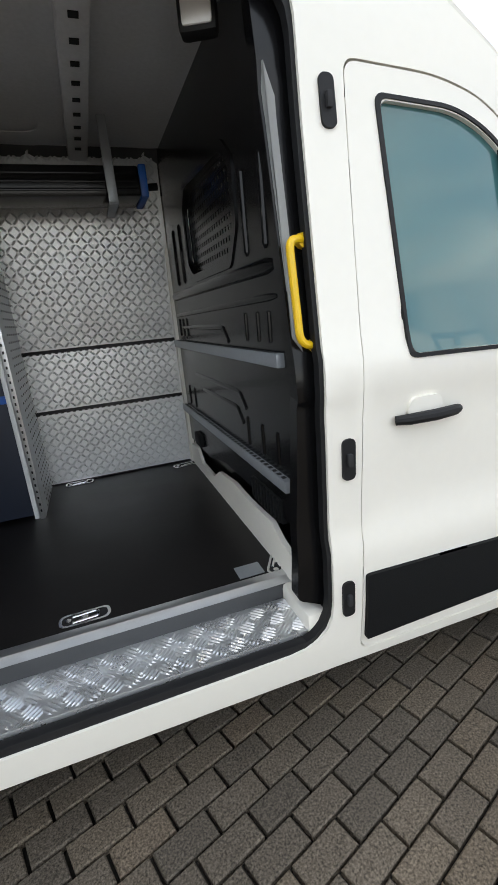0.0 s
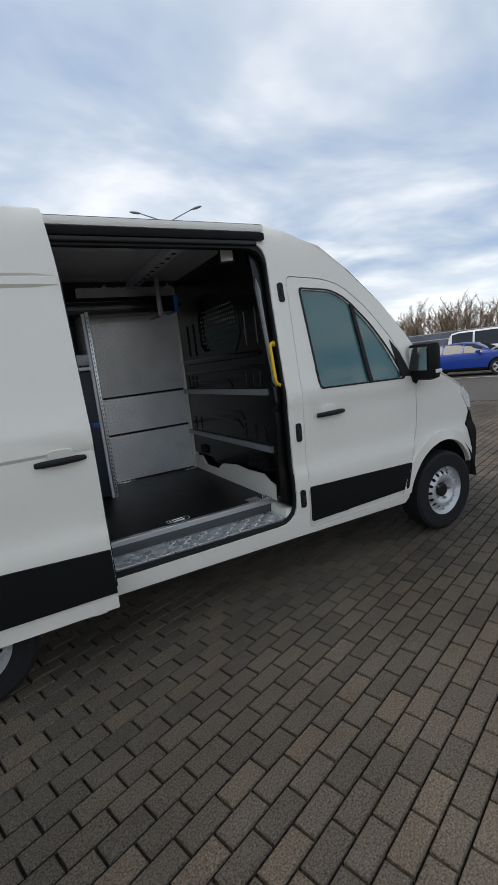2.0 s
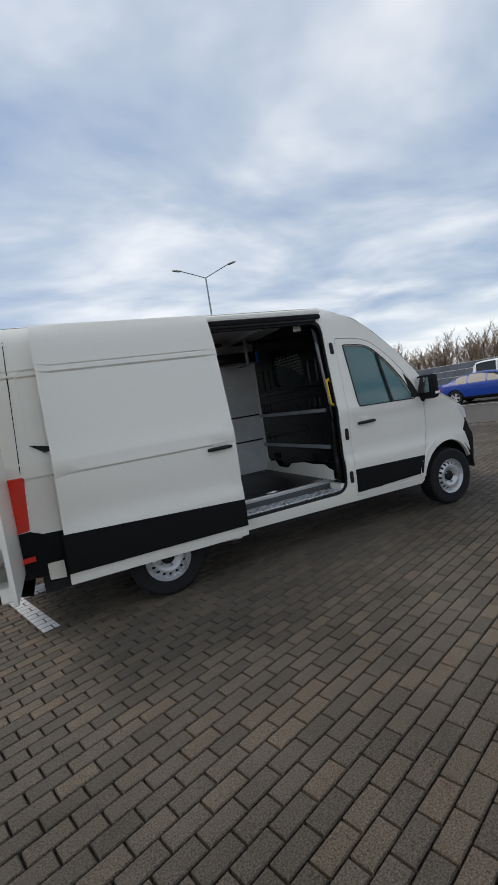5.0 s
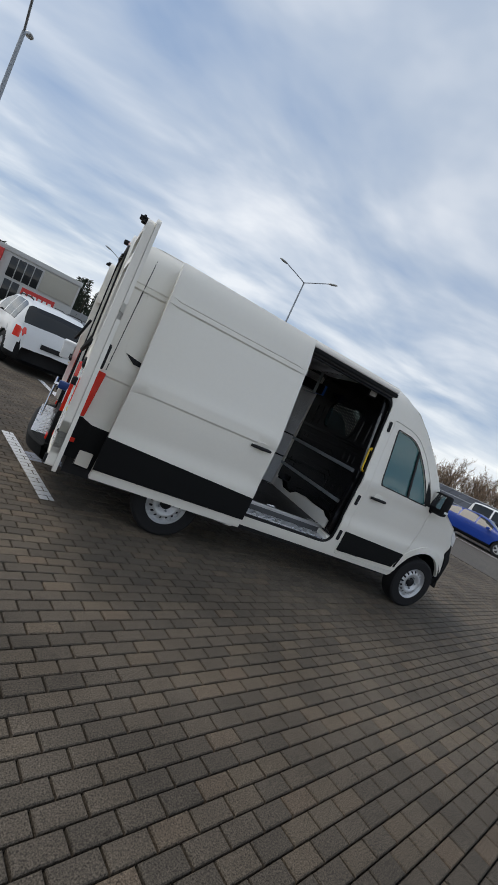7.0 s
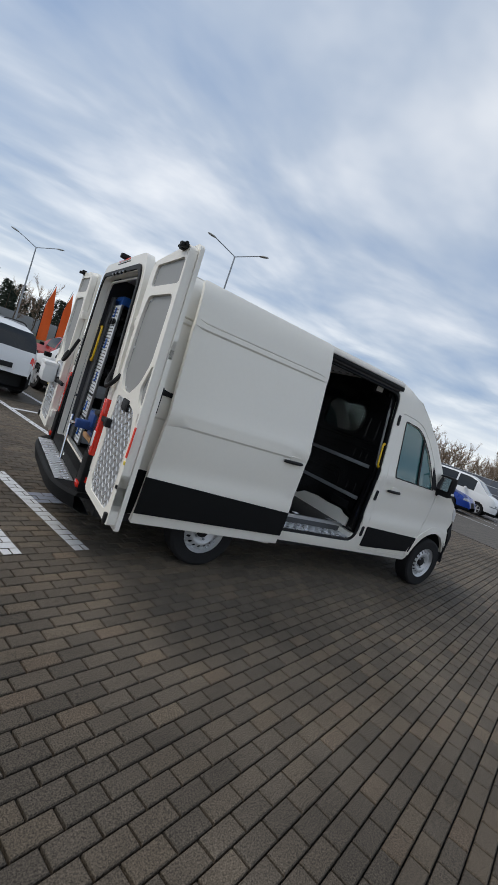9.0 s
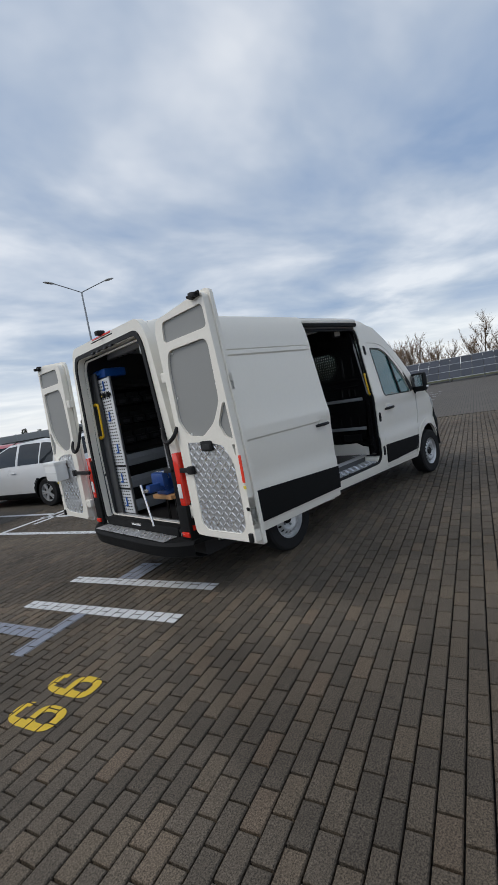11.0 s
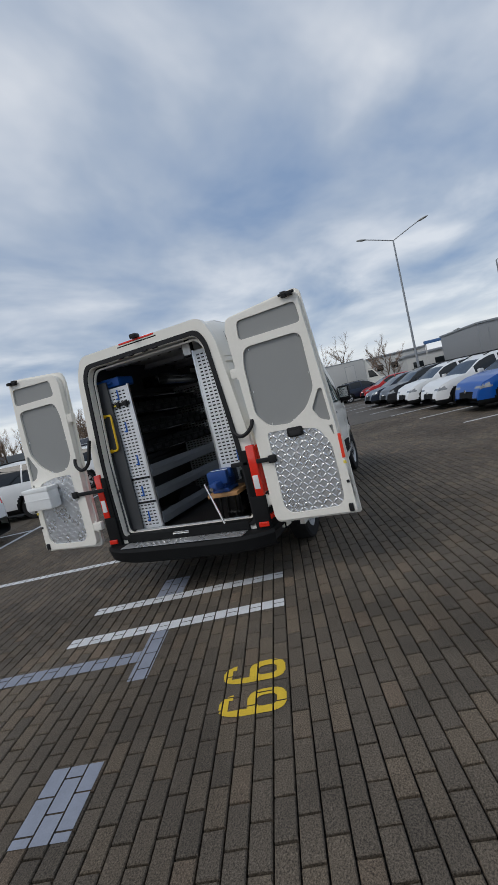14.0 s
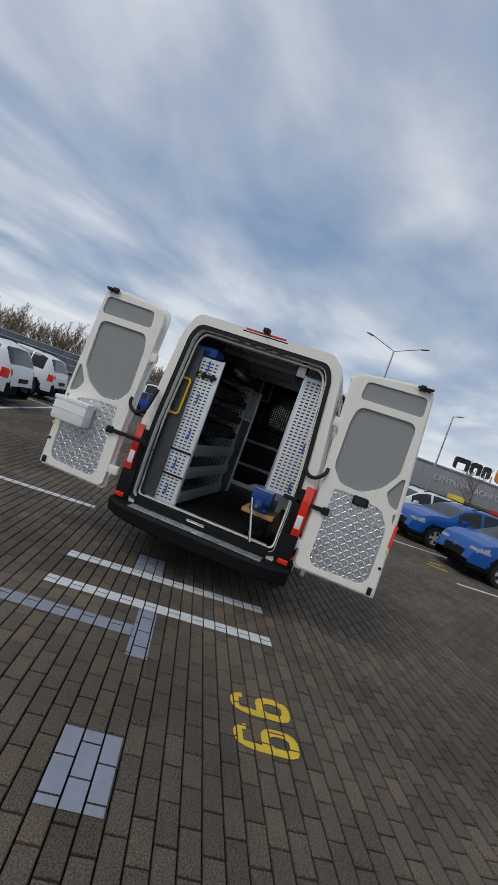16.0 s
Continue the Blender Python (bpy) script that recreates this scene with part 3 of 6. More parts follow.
tube([(1.835, y + 0.02, 1.268), (1.87, y, 1.271), (1.95, y - 0.012, 1.273), (2.03, y, 1.274), (2.07, y + 0.02, 1.271)], [0.014, 0.017, 0.018, 0.017, 0.013], 10, hb)
part("handle", hb, M_RUBBER, slider, "black pull handle")
part("handle_cup", skin(rounded([(1.88, 1.275), (2.03, 1.275), (2.01, 1.33), (1.90, 1.33)], 0.025), flank(-1, 0.161), (), 0.012, (), VZ, 0.03), M_WHITE, slider)
part("edge_seal", skin([(SX1 - 0.005, 0.52), (SX1 + 0.012, 0.52), (SX1 + 0.016, 2.2), (SX1 - 0.002, 2.2)], flank(-1, 0.125), (), 0.02, (), VZ), M_RUBBER, slider)

# rear quarter: panel bead, slide rail, lamp, corner cladding
part("quarter_bead", skin(rounded([(0.385, 1.57), (0.70, 1.57), (0.70, 2.20), (0.385, 2.20)], 0.05), flank(-1, 0.004), [rounded([(0.40, 1.585), (0.70, 1.585), (0.70, 2.185), (0.40, 2.185)], 0.045)], 0.006, (), VZ), M_WHITE, van)
part("slide_rail", skin([(0.40, 1.575), (0.55, 1.545), (0.70, 1.54), (0.70, 1.50), (0.50, 1.505)], flank(-1, 0.012), (), 0.02), M_RUBBER, van)
part("panel_gap", skin([(0.297, 1.36), (0.303, 1.36), (0.353, 2.44), (0.347, 2.44)], flank(-1, 0.0015), (), 0.003, (), VZ), M_RUBBER, van)
for side in (-1, 1):
    lamp = part("tail_lamp", skin(rounded([(0.115, 0.88), (0.285, 0.895), (0.315, 1.33), (0.13, 1.33)], 0.012), flank(side, 0.012), (), 0.035, (), VZ), M_RED, van, "tall red tail lamp")
    part("lamp_back", box(0.075, 0.135, side * 0.862, side * 0.945, 0.86, 1.34, 0.015), M_RED, lamp)
    part("clear_lens", box(0.070, 0.078, side * 0.872, side * 0.928, 0.93, 1.06, 0.005), M_LENS, lamp)
    part("corner_black", box(0.068, 0.13, side * 0.795, side * 0.945, 0.50, 0.862, 0.012), M_BLACKTRIM, lamp)
    part("lamp_post", box(0.080, 0.13, side * 0.80, side * 0.862, 0.86, 1.30, 0.01), M_BLACKTRIM, lamp)
    part("corner_cladding", skin(rounded([(0.10, 0.50), (0.355, 0.50), (0.37, 0.63), (0.42, 0.83), (0.34, 0.86), (0.28, 0.885), (0.12, 0.88)], 0.012), flank(side, 0.014), (), 0.03, (), VZ), M_BLACKTRIM, van)
    part("reflector", skin([(0.10, 0.63), (0.29, 0.645), (0.29, 0.685), (0.10, 0.675)], flank(side, 0.022), (), 0.02), M_RED, van)
part("sill_end", skin(rounded([(0.365, 0.46), (0.49, 0.45), (0.49, 0.60), (0.365, 0.60)], 0.01), flank(-1, 0.02), (), 0.03), M_WHITE, van)

# rear frame with its opening
def rear(x):
    return lambda y, z: (x + 0.03 * (1 - z / 2.6), y, z)


REAR_OUT = rounded([(-0.925, 0.50), (0.925, 0.50), (0.935, 1.3), (0.815, 2.38), (0.715, 2.575), (-0.715, 2.575), (-0.815, 2.38), (-0.935, 1.3)], [0.02, 0.02, 0.3, 0.12, 0.08, 0.08, 0.12, 0.3])
REAR_IN = rounded([(-0.765, 0.61), (0.765, 0.61), (0.775, 1.3), (0.69, 2.325), (0.63, 2.43), (-0.63, 2.43), (-0.69, 2.325), (-0.775, 1.3)], [0.06, 0.06, 0.3, 0.1, 0.08, 0.08, 0.1, 0.3])
part("rear_frame", skin(REAR_OUT, rear(0.09), [REAR_IN], 0.07, span(-0.9, 0.9, 0.1), span(0.5, 2.5, 0.1)), M_WHITE, van)
SEAL_O = rounded([(-0.812, 0.59), (0.812, 0.59), (0.824, 1.3), (0.738, 2.352), (0.668, 2.478), (-0.668, 2.478), (-0.738, 2.352), (-0.824, 1.3)], [0.08, 0.08, 0.3, 0.1, 0.09, 0.09, 0.1, 0.3])
part("rear_seal", skin(SEAL_O, rear(0.075), [rounded([(-0.772, 0.615), (0.772, 0.615), (0.782, 1.3), (0.698, 2.33), (0.636, 2.437), (-0.636, 2.437), (-0.698, 2.33), (-0.782, 1.3)], [0.07, 0.07, 0.3, 0.1, 0.085, 0.085, 0.1, 0.3])], 0.02, (), ()), M_RUBBER, van)
part("jamb_lining", skin(rounded([(-0.752, 0.635), (0.752, 0.635), (0.762, 1.3), (0.677, 2.315), (0.617, 2.415), (-0.617, 2.415), (-0.677, 2.315), (-0.762, 1.3)], [0.06, 0.06, 0.3, 0.1, 0.08, 0.08, 0.1, 0.3]), rear(0.155), [rounded([(-0.738, 0.645), (0.738, 0.645), (0.748, 1.3), (0.662, 2.305), (0.602, 2.40), (-0.602, 2.40), (-0.662, 2.305), (-0.748, 1.3)], [0.06, 0.06, 0.3, 0.1, 0.08, 0.08, 0.1, 0.3])], 0.02, (), ()), M_WHITE_IN, van)
for ly in (-0.20, -0.08, 0.08, 0.20):
    part("frame_latch", box(0.06, 0.085, ly - 0.03, ly + 0.03, 2.425, 2.445, 0.006), M_BLACKSTEEL, van)
part("brake_light", box(0.085, 0.17, -0.21, 0.21, 2.558, 2.58, 0.01), M_RED, van, "slim red high brake light")
part("brake_light_hood", box(0.09, 0.20, -0.24, 0.24, 2.53, 2.557, 0.01), M_BLACKTRIM, van)
cam_pod = part("rear_camera", box(0.04, 0.13, -0.035, 0.035, 2.575, 2.622, 0.016), M_RUBBER, van, "small black reversing camera pod")

# rear bumper and step
bm = bmesh.new()
rows = []
for i in range(25):
    t = i / 24 * 2 - 1
    y = 0.975 * t
    xo = -0.115 + 0.17 * abs(t) ** 5
    rows.append([bm.verts.new((px_, y * k, z_)) for px_, z_, k in ((0.20, 0.552, 1), (xo + 0.10, 0.55, 1), (xo + 0.02, 0.545, 1), (xo, 0.515, 1), (xo + 0.02, 0.41, 0.985), (xo + 0.09, 0.37, 0.97), (0.22, 0.36, 0.97))])
for a, b in zip(rows, rows[1:]):
    for k in range(6):
        bm.faces.new((a[k], a[k + 1], b[k + 1], b[k]))
bmesh.ops.recalc_face_normals(bm, faces=bm.faces)
bump_r = part("rear_bumper", bm, M_BLACKTRIM, van, "black step bumper")
part("step_plate", box(-0.075, 0.08, -0.70, 0.70, 0.552, 0.557, 0.002), M_ALU, bump_r, "aluminium tread strip")
tread_part("tread_pattern", tread(-0.072, 0.077, -0.69, 0.69, lambda u, v, h: (u, v, 0.557 + h), 0.034, 0.036, 0.002, None, 3), bump_r)
for side in (-1, 1):
    part("reflector", box(0.052, 0.075, side * 0.835, side * 0.935, 0.575, 0.62, 0.006), M_RED, bump_r)
part("tail_sill", box(0.085, 0.22, -0.72, 0.72, 0.545, 0.64, 0.012), M_BLACKTRIM, van)
part("lock_plate", box(0.075, 0.09, -0.06, 0.13, 0.60, 0.625, 0.004), M_CHROME, van)
part("sill_strip", box(0.205, 0.235, -0.68, 0.68, 0.632, 0.655, 0.004), M_ALUBAR, van, "aluminium edge strip")

# sliding-door opening: pillar lining, seal, step, rails
part("opening_seal", skin(rounded([(SLIDE_X0, 0.49), (SLIDE_X1 + 0.012, 0.49), (SLIDE_X1 + 0.012, 1.3), (SLIDE_X1 + 0.047, 2.435), (SLIDE_X0, 2.435)], [0.05, 0.17, 0.05, 0.15, 0.05]), flank(-1, -0.012),
     [rounded([(SLIDE_X0 + 0.02, 0.515), (SLIDE_X1 - 0.014, 0.515), (SLIDE_X1 - 0.014, 1.3), (SLIDE_X1 + 0.021, 2.385), (SLIDE_X0 + 0.02, 2.385)], [0.05, 0.15, 0.05, 0.13, 0.05])], 0.03, (), VZ, 0.04), M_RUBBER, van, "black rubber seal round the side opening")
part("pillar_lining", skin(rounded([(SLIDE_X1 - 0.10, 0.66), (SLIDE_X1 + 0.02, 0.60), (SLIDE_X1 + 0.03, 1.3), (SLIDE_X1 + 0.03, 2.40), (SLIDE_X1 - 0.06, 2.40), (SLIDE_X1 - 0.06, 1.3)], 0.02), flank(-1, -0.06), (), 0.05, (), VZ), M_BLACKSTEEL, van)
part("pillar_inner_strip", skin([(SLIDE_X1 - 0.055, 1.50), (SLIDE_X1 - 0.03, 1.46), (SLIDE_X1 - 0.02, 2.12), (SLIDE_X1 - 0.045, 2.2)], flank(-1, -0.055), (), 0.01, (), VZ), M_GREYPANEL, van)
part("top_rail", box(SLIDE_X0 - 0.05, SLIDE_X1 - 0.02, -0.83, -0.70, 2.40, 2.50, 0.012), M_BLACKSTEEL, van, "black upper door track")
part("top_rail_lip", box(SLIDE_X0 - 0.05, SLIDE_X1 + 0.03, -0.850, -0.812, 2.43, 2.478, 0.012), M_BLACKTRIM, van)
part("roof_edge", box(SLIDE_X0 - 0.05, SLIDE_X1 + 0.03, -0.846, -0.74, 2.479, 2.53, 0.018), M_WHITE, van)
step = part("side_step", box(SLIDE_X0, SLIDE_X1 - 0.06, -0.93, -0.70, 0.520, 0.540, 0.004), M_ALU, van, "aluminium tread-plate step")
tread_part("tread_pattern", tread(SLIDE_X0 + 0.01, SLIDE_X1 - 0.07, -0.915, -0.745, lambda u, v, h: (u, v, 0.540 + h * 1.5), 0.056, 0.066, 0.0026, None, 5), step)
part("step_riser", box(SLIDE_X0, SLIDE_X1, -0.735, -0.705, 0.53, 0.60, 0.006), M_RISER, step)
part("step_end", box(SLIDE_X1 - 0.075, SLIDE_X1, -0.94, -0.70, 0.48, 0.60, 0.02), M_WHITE_IN, step)
part("lower_track", box(SLIDE_X0, SLIDE_X1 - 0.05, -0.968, -0.932, 0.475, 0.528, 0.008), M_RUBBER, step)
for i, z in enumerate((2.09, 1.135, 0.66)):
    hx = SLIDE_X1 + 0.052 + 0.034 * (z - 0.66)
    hp = part("hinge_cover", skin(rounded([(hx - 0.022, z - 0.065), (hx + 0.022, z - 0.065), (hx + 0.022, z + 0.065), (hx - 0.022, z + 0.065)], 0.02), flank(-1, 0.008), (), 0.012, (), (), 0.02), M_RUBBER, van, "black pillar fitting")
    part("hinge_stud", box(hx - 0.008, hx + 0.008, -half(hx, z) - 0.02, -half(hx, z), z - 0.02, z + 0.02, 0.004), M_DARK, hp)

# rear doors, folded back flat beside the opening


def rear_door(side):
    """Local u: metres outward from the hinge edge, z up."""
    sx = side
    thick = 0.085
    OUT = rounded([(0.97, 0.565), (1.765, 0.575), (1.74, 1.3), (1.645, 2.545), (1.60, 2.57), (0.93, 2.50), (0.90, 2.40), (0.96, 1.3)], [0.07, 0.02, 0.3, 0.05, 0.03, 0.09, 0.06, 0.3])

    def s(x):
        return lambda u, z: (x, sx * u, z)
    d = part("rear_door", skin(OUT, s(0.117), (), 0.03, span(0.9, 1.8, 0.1), span(0.6, 2.5, 0.1)), M_WHITE, van, "white rear door swung wide open, inner side showing")
    cut_top = rounded([(1.035, 2.27), (1.615, 2.275), (1.60, 2.455), (1.05, 2.44)], 0.045)
    cut_mid = rounded([(1.03, 1.60), (1.13, 1.47), (1.33, 1.455), (1.50, 1.56), (1.60, 1.72), (1.59, 2.205), (1.06, 2.20), (1.025, 2.05)], [0.05, 0.06, 0.05, 0.06, 0.05, 0.08, 0.08, 0.05])
    cut_tri = rounded([(1.545, 1.54), (1.60, 1.44), (1.685, 1.41), (1.665, 1.70), (1.635, 1.70)], 0.03)
    cut_tiny = rounded([(1.66, 1.375), (1.69, 1.375), (1.69, 1.29), (1.68, 1.29)], 0.008)
    cut_low = rounded([(1.10, 0.72), (1.16, 0.655), (1.60, 0.665), (1.655, 0.73), (1.66, 0.90), (1.65, 1.22), (1.56, 1.37), (1.36, 1.41), (1.10, 1.415)], [0.05, 0.04, 0.05, 0.04, 0.05, 0.06, 0.05, 0.05, 0.03])
    inner = rounded([(0.99, 0.60), (1.745, 0.605), (1.72, 1.3), (1.627, 2.515), (1.588, 2.54), (0.96, 2.475), (0.93, 2.38), (0.98, 1.3)], [0.07, 0.02, 0.3, 0.05, 0.03, 0.09, 0.06, 0.3])
    part("inner_pressing", skin(inner, s(0.055), [cut_top, cut_mid, cut_tri, cut_tiny, cut_low], 0.06, span(0.9, 1.8, 0.06), span(0.6, 2.5, 0.06), 0.04), M_WHITE_IN, d)
    part("top_panel", skin(cut_top, s(0.072), (), 0.006), M_GREYPANEL, d, "grey laminate panel")
    part("main_panel", skin(cut_mid, s(0.078), (), 0.006), M_GREYPANEL, d, "grey laminate panel")
    part("corner_panel", skin(cut_tri, s(0.074), (), 0.006), M_GREYPANEL, d, "grey laminate panel")
    part("small_panel", skin(cut_tiny, s(0.072), (), 0.006), M_GREYPANEL, d)
    low = part("tread_panel", skin(cut_low, s(0.064), (), 0.006), M_ALU, d, "aluminium tread-plate lower panel")
    tread_part("tread_pattern", tread(1.09, 1.67, 0.65, 1.42, lambda u, z, h: (0.0635 - h, sx * u, z), 0.046, 0.054, 0.0042, cut_low, 1), low)
    for u, z in ((1.10, 2.17), (1.56, 2.175), (1.055, 1.80), (1.16, 1.485), (1.36, 1.475), (1.58, 1.85)):
        part("rivet", at(lathe([(0, -0.006), (0.009, -0.004), (0.011, 0)], 10), Matrix.Translation((0.0765, sx * u, z))), M_LENS, d)
    # latch at the top, lock at the bottom, pull cup
    lt = part("top_latch", box(0.02, 0.07, sx * 1.50, sx * 1.55, 2.50, 2.55, 0.008), M_RUBBER, d, "black door latch")
    part("latch_arm", box(0.0, 0.06, sx * 1.555, sx * 1.60, 2.505, 2.535, 0.006), M_RUBBER, lt)
    part("latch_bolt", tube([(0.03, sx * 1.48, 2.525), (0.03, sx * 1.62, 2.53)], 0.012, 8), M_RUBBER, lt)
    part("bottom_latch", box(0.035, 0.07, sx * 1.68, sx * 1.72, 0.61, 0.68, 0.008), M_RUBBER, d)
    part("edge_buffer", box(0.045, 0.06, sx * 1.705, sx * 1.73, 0.86, 0.885, 0.004), M_RUBBER, d)
    for z in (2.0, 0.80):
        hg = part("hinge", box(0.06, 0.12, sx * 0.88, sx * 1.0, z - 0.045, z + 0.045, 0.012), M_WHITE_IN, d, "white cast hinge")
        part("hinge_pin", tube([(0.075, sx * 0.945, z - 0.06), (0.075, sx * 0.945, z + 0.06)], 0.014, 8), M_WHITE_IN, hg)
        for k in (0.905, 0.985):
            part("bolt", at(lathe([(0, -0.008), (0.01, -0.008), (0.011, 0)], 8), pose(0.058, sx * k, z + 0.015, 0, 0, 90)), M_CHROME, hg)
    st = part("check_strap", box(0.03, 0.06, sx * 0.68, sx * 1.12, 1.16, 1.20, 0.008), M_RUBBER, d, "black door check strap")
    part("strap_end", box(0.02, 0.07, sx * 1.06, sx * 1.13, 1.145, 1.215, 0.012), M_RUBBER, st)
    part("cable_loom", tube(bent([(0.09, sx * 0.76, 1.72), (0.02, sx * 0.79, 1.47), (0.0, sx * 0.88, 1.42), (0.03, sx * 0.985, 1.50), (0.06, sx * 0.985, 1.56)], 0.06), 0.018, 8), M_RUBBER, d, "black cable sleeve")
    part("reflective_strip", box(0.046, 0.052, sx * 1.715, sx * 1.74, 1.08, 1.29, 0.0), M_REFLECT, d)
    part("sticker", box(0.046, 0.052, sx * 1.715, sx * 1.74, 1.03, 1.055, 0.0), M_STICKER, d)
    return d


right_door, left_door = rear_door(-1), rear_door(1)
right_door.location.x = 0.05
left_door.location = (-0.03, 0.09, 0)
cup = part("pull_cup", box(0.04, 0.066, -1.43, -1.285, 1.335, 1.42, 0.02), M_RUBBER, right_door, "black pull cup")
part("pull_recess", box(0.036, 0.05, -1.41, -1.305, 1.345, 1.395, 0.012), M_DARK, cup)
part("outer_handle", box(0.12, 0.17, -1.70, -1.64, 1.40, 1.60, 0.02), M_RUBBER, right_door, "black outer handle")

bottle = thing("canister_box", "cloudy white plastic box hung on the rear door", "box", at=(-0.03, 0.09, 0))
part("body", box(-0.10, 0.055, 1.32, 1.70, 1.10, 1.33, 0.03), M_TRANSLUCENT, bottle)
part("lid", box(-0.105, 0.055, 1.315, 1.705, 1.30, 1.345, 0.012), M_TRANSLUCENT, bottle)
part("seam", box(-0.104, 0.05, 1.316, 1.704, 1.215, 1.222, 0.0), M_TRANSLUCENT, bottle)

M_LAMPWHITE = mat('white_opal_lens', (0.85, 0.85, 0.84), 0.3, 0, 0.03, 20)

M_ROOFIN = mat('grey_primed_roof_skin', (0.62, 0.63, 0.65), 0.34, 0.0, 0.1, 3, 0.05, 60)

# dark grey lining; the shade inside the bay is put into its colour
M_SHADELINING = mat('dark_grey_lining_with_shade', (0.055, 0.057, 0.060), 0.55, 0, 0.08, 3, 0.05, 120)

# ---- the van: load bay ----
bay = thing("load_bay_lining", "load bay lining: black floor, tread-plate wall, black bulkhead", "van lining")
part("floor_board", box(0.22, 3.44, -0.71, 0.86, 0.60, 0.63, 0.003), M_FLOOR, bay, "black coated plywood floor")
part("floor_edge_strip", box(SLIDE_X0, 3.40, -0.735, -0.695, 0.598, 0.637, 0.005), M_ALUBAR, bay, "aluminium floor edge strip")
part("ceiling_panel", box(0.2, 3.4, -0.70, 0.74, 2.50, 2.52), M_ROOFIN, bay)
part("left_lining", skin([(0.2, 0.6), (3.42, 0.6), (3.42, 2.54), (0.2, 2.54)], flank(1, -0.04), (), 0.008, span(0.3, 3.3, 0.3), VZ, 0.2), M_SHADELINING, bay)
for x0, x1 in ((1.42, 1.94), (2.17, 2.82)):
    part("ceiling_swage", skin(rounded([(x0, -0.52), (x1, -0.52), (x1, 0.58), (x0, 0.58)], 0.12), lambda u, v: (u, v, 2.494), [rounded([(x0 + 0.035, -0.485), (x1 - 0.035, -0.485), (x1 - 0.035, 0.545), (x0 + 0.035, 0.545)], 0.10)], 0.005, (), (), 0.08), M_ROOFIN, bay)
    part("ceiling_swage", box(x0 + 0.12, x1 - 0.12, -0.30, -0.27, 2.492, 2.50, 0.003), M_ROOFIN, bay)
for x in (0.55, 1.3, 2.05, 2.95):
    rib = part("roof_rib", box(x - 0.05, x + 0.05, -0.70, 0.78, 2.44, 2.50, 0.015), M_ROOFIN, bay, "grey roof bow with punched holes")
    for k in range(10):
        part("punched_hole", box(x - 0.015, x + 0.015, -0.6 + k * 0.13, -0.57 + k * 0.13, 2.437, 2.442), M_SLOT, rib)
part("rear_right_lining", skin([(0.2, 0.6), (SLIDE_X0 - 0.02, 0.6), (SLIDE_X0 - 0.02, 2.54), (0.2, 2.54)], flank(-1, -0.04), (), 0.008, span(0.3, 2.0, 0.3), VZ, 0.2), M_SHADELINING, bay)
part("rear_left_post_lining", box(0.232, 0.258, 0.595, 0.742, 0.65, 2.28, 0.01), M_SHADELINING, bay)
part("rear_left_side_lining", box(0.168, 0.258, 0.744, 0.765, 0.65, 2.20, 0.006), M_SHADELINING, bay)

SHEET_LEAN = (0.852 - half(3.0, 2.44) + 0.055) / 0.98


def sheet_y(z):
    return 0.852 - max(0.0, z - 1.46) * SHEET_LEAN


# tread-plate wall in three sheets with dark joints between
for z0, z1 in ((0.64, 1.085), (1.11, 1.445), (1.47, 2.49)):
    sh = part("wall_sheet", skin([(2.45, z0), (3.37, z0), (3.37, z1), (2.45, z1)], lambda u, v: (u, sheet_y(v), v), (), 0.003, (), VZ, 0.1), M_ALUWALL, bay, "aluminium tread-plate wall sheet")
    tread_part("tread_pattern", tread(2.46, 3.36, z0 + 0.005, z1 - 0.005, lambda u, v, h: (u, sheet_y(v) - 0.0045 - h, v), 0.033, 0.038, 0.0036, None, 1), sh, M_ALUWALL)
for z in (1.097, 1.457):
    rail = part("lashing_rail", box(2.45, 3.38, 0.850, 0.868, z - 0.013, z + 0.013, 0.003), M_RUBBER, bay, "dark slotted lashing rail")
    for x in span(2.48, 3.35, 0.035):
        part("rail_slot", box(x - 0.009, x + 0.009, 0.8485, 0.851, z - 0.012, z - 0.006), M_ALUBAR, rail)
part("corner_trim", box(3.355, 3.385, 0.80, 0.868, 0.63, 2.40, 0.006), M_WHITE_IN, bay)

# bulkhead: black pressed sheet with beads, grille window and two rails
def wall_x(x):
    return lambda y, z: (x, y, z)


GRILLE = rounded([(0.28, 1.84), (0.20, 1.78), (-0.38, 1.78), (-0.46, 1.88), (-0.46, 2.06), (-0.38, 2.13), (0.20, 2.16), (0.28, 2.08)], 0.03)
bulk = part("bulkhead", skin([(-0.80, 0.86), (0.0, 0.86), (0.3, 0.80), (0.80, 0.80), (0.86, 1.0), (0.84, 2.2), (0.74, 2.49), (-0.70, 2.49), (-0.80, 2.2), (-0.86, 1.4)], wall_x(3.395), [GRILLE], 0.02, span(-0.8, 0.8, 0.2), span(0.8, 2.4, 0.2)), M_BLACKSTEEL, bay, "black pressed-steel bulkhead with a grille window")
part("bulkhead_back", box(3.43, 3.44, -0.86, 0.86, 0.62, 1.76), M_BLACKSTEEL, bulk)
gr = bmesh.new()
for y in span(-0.45, 0.27, 0.036):
    box(3.400, 3.405, y - 0.010, y + 0.010, 1.77, 2.17, 0, gr)
for z in span(1.80, 2.14, 0.036):
    box(3.399, 3.404, -0.47, 0.29, z - 0.010, z + 0.010, 0, gr)
part("grille", gr, M_BLACKSTEEL, bulk, "black wire grille")
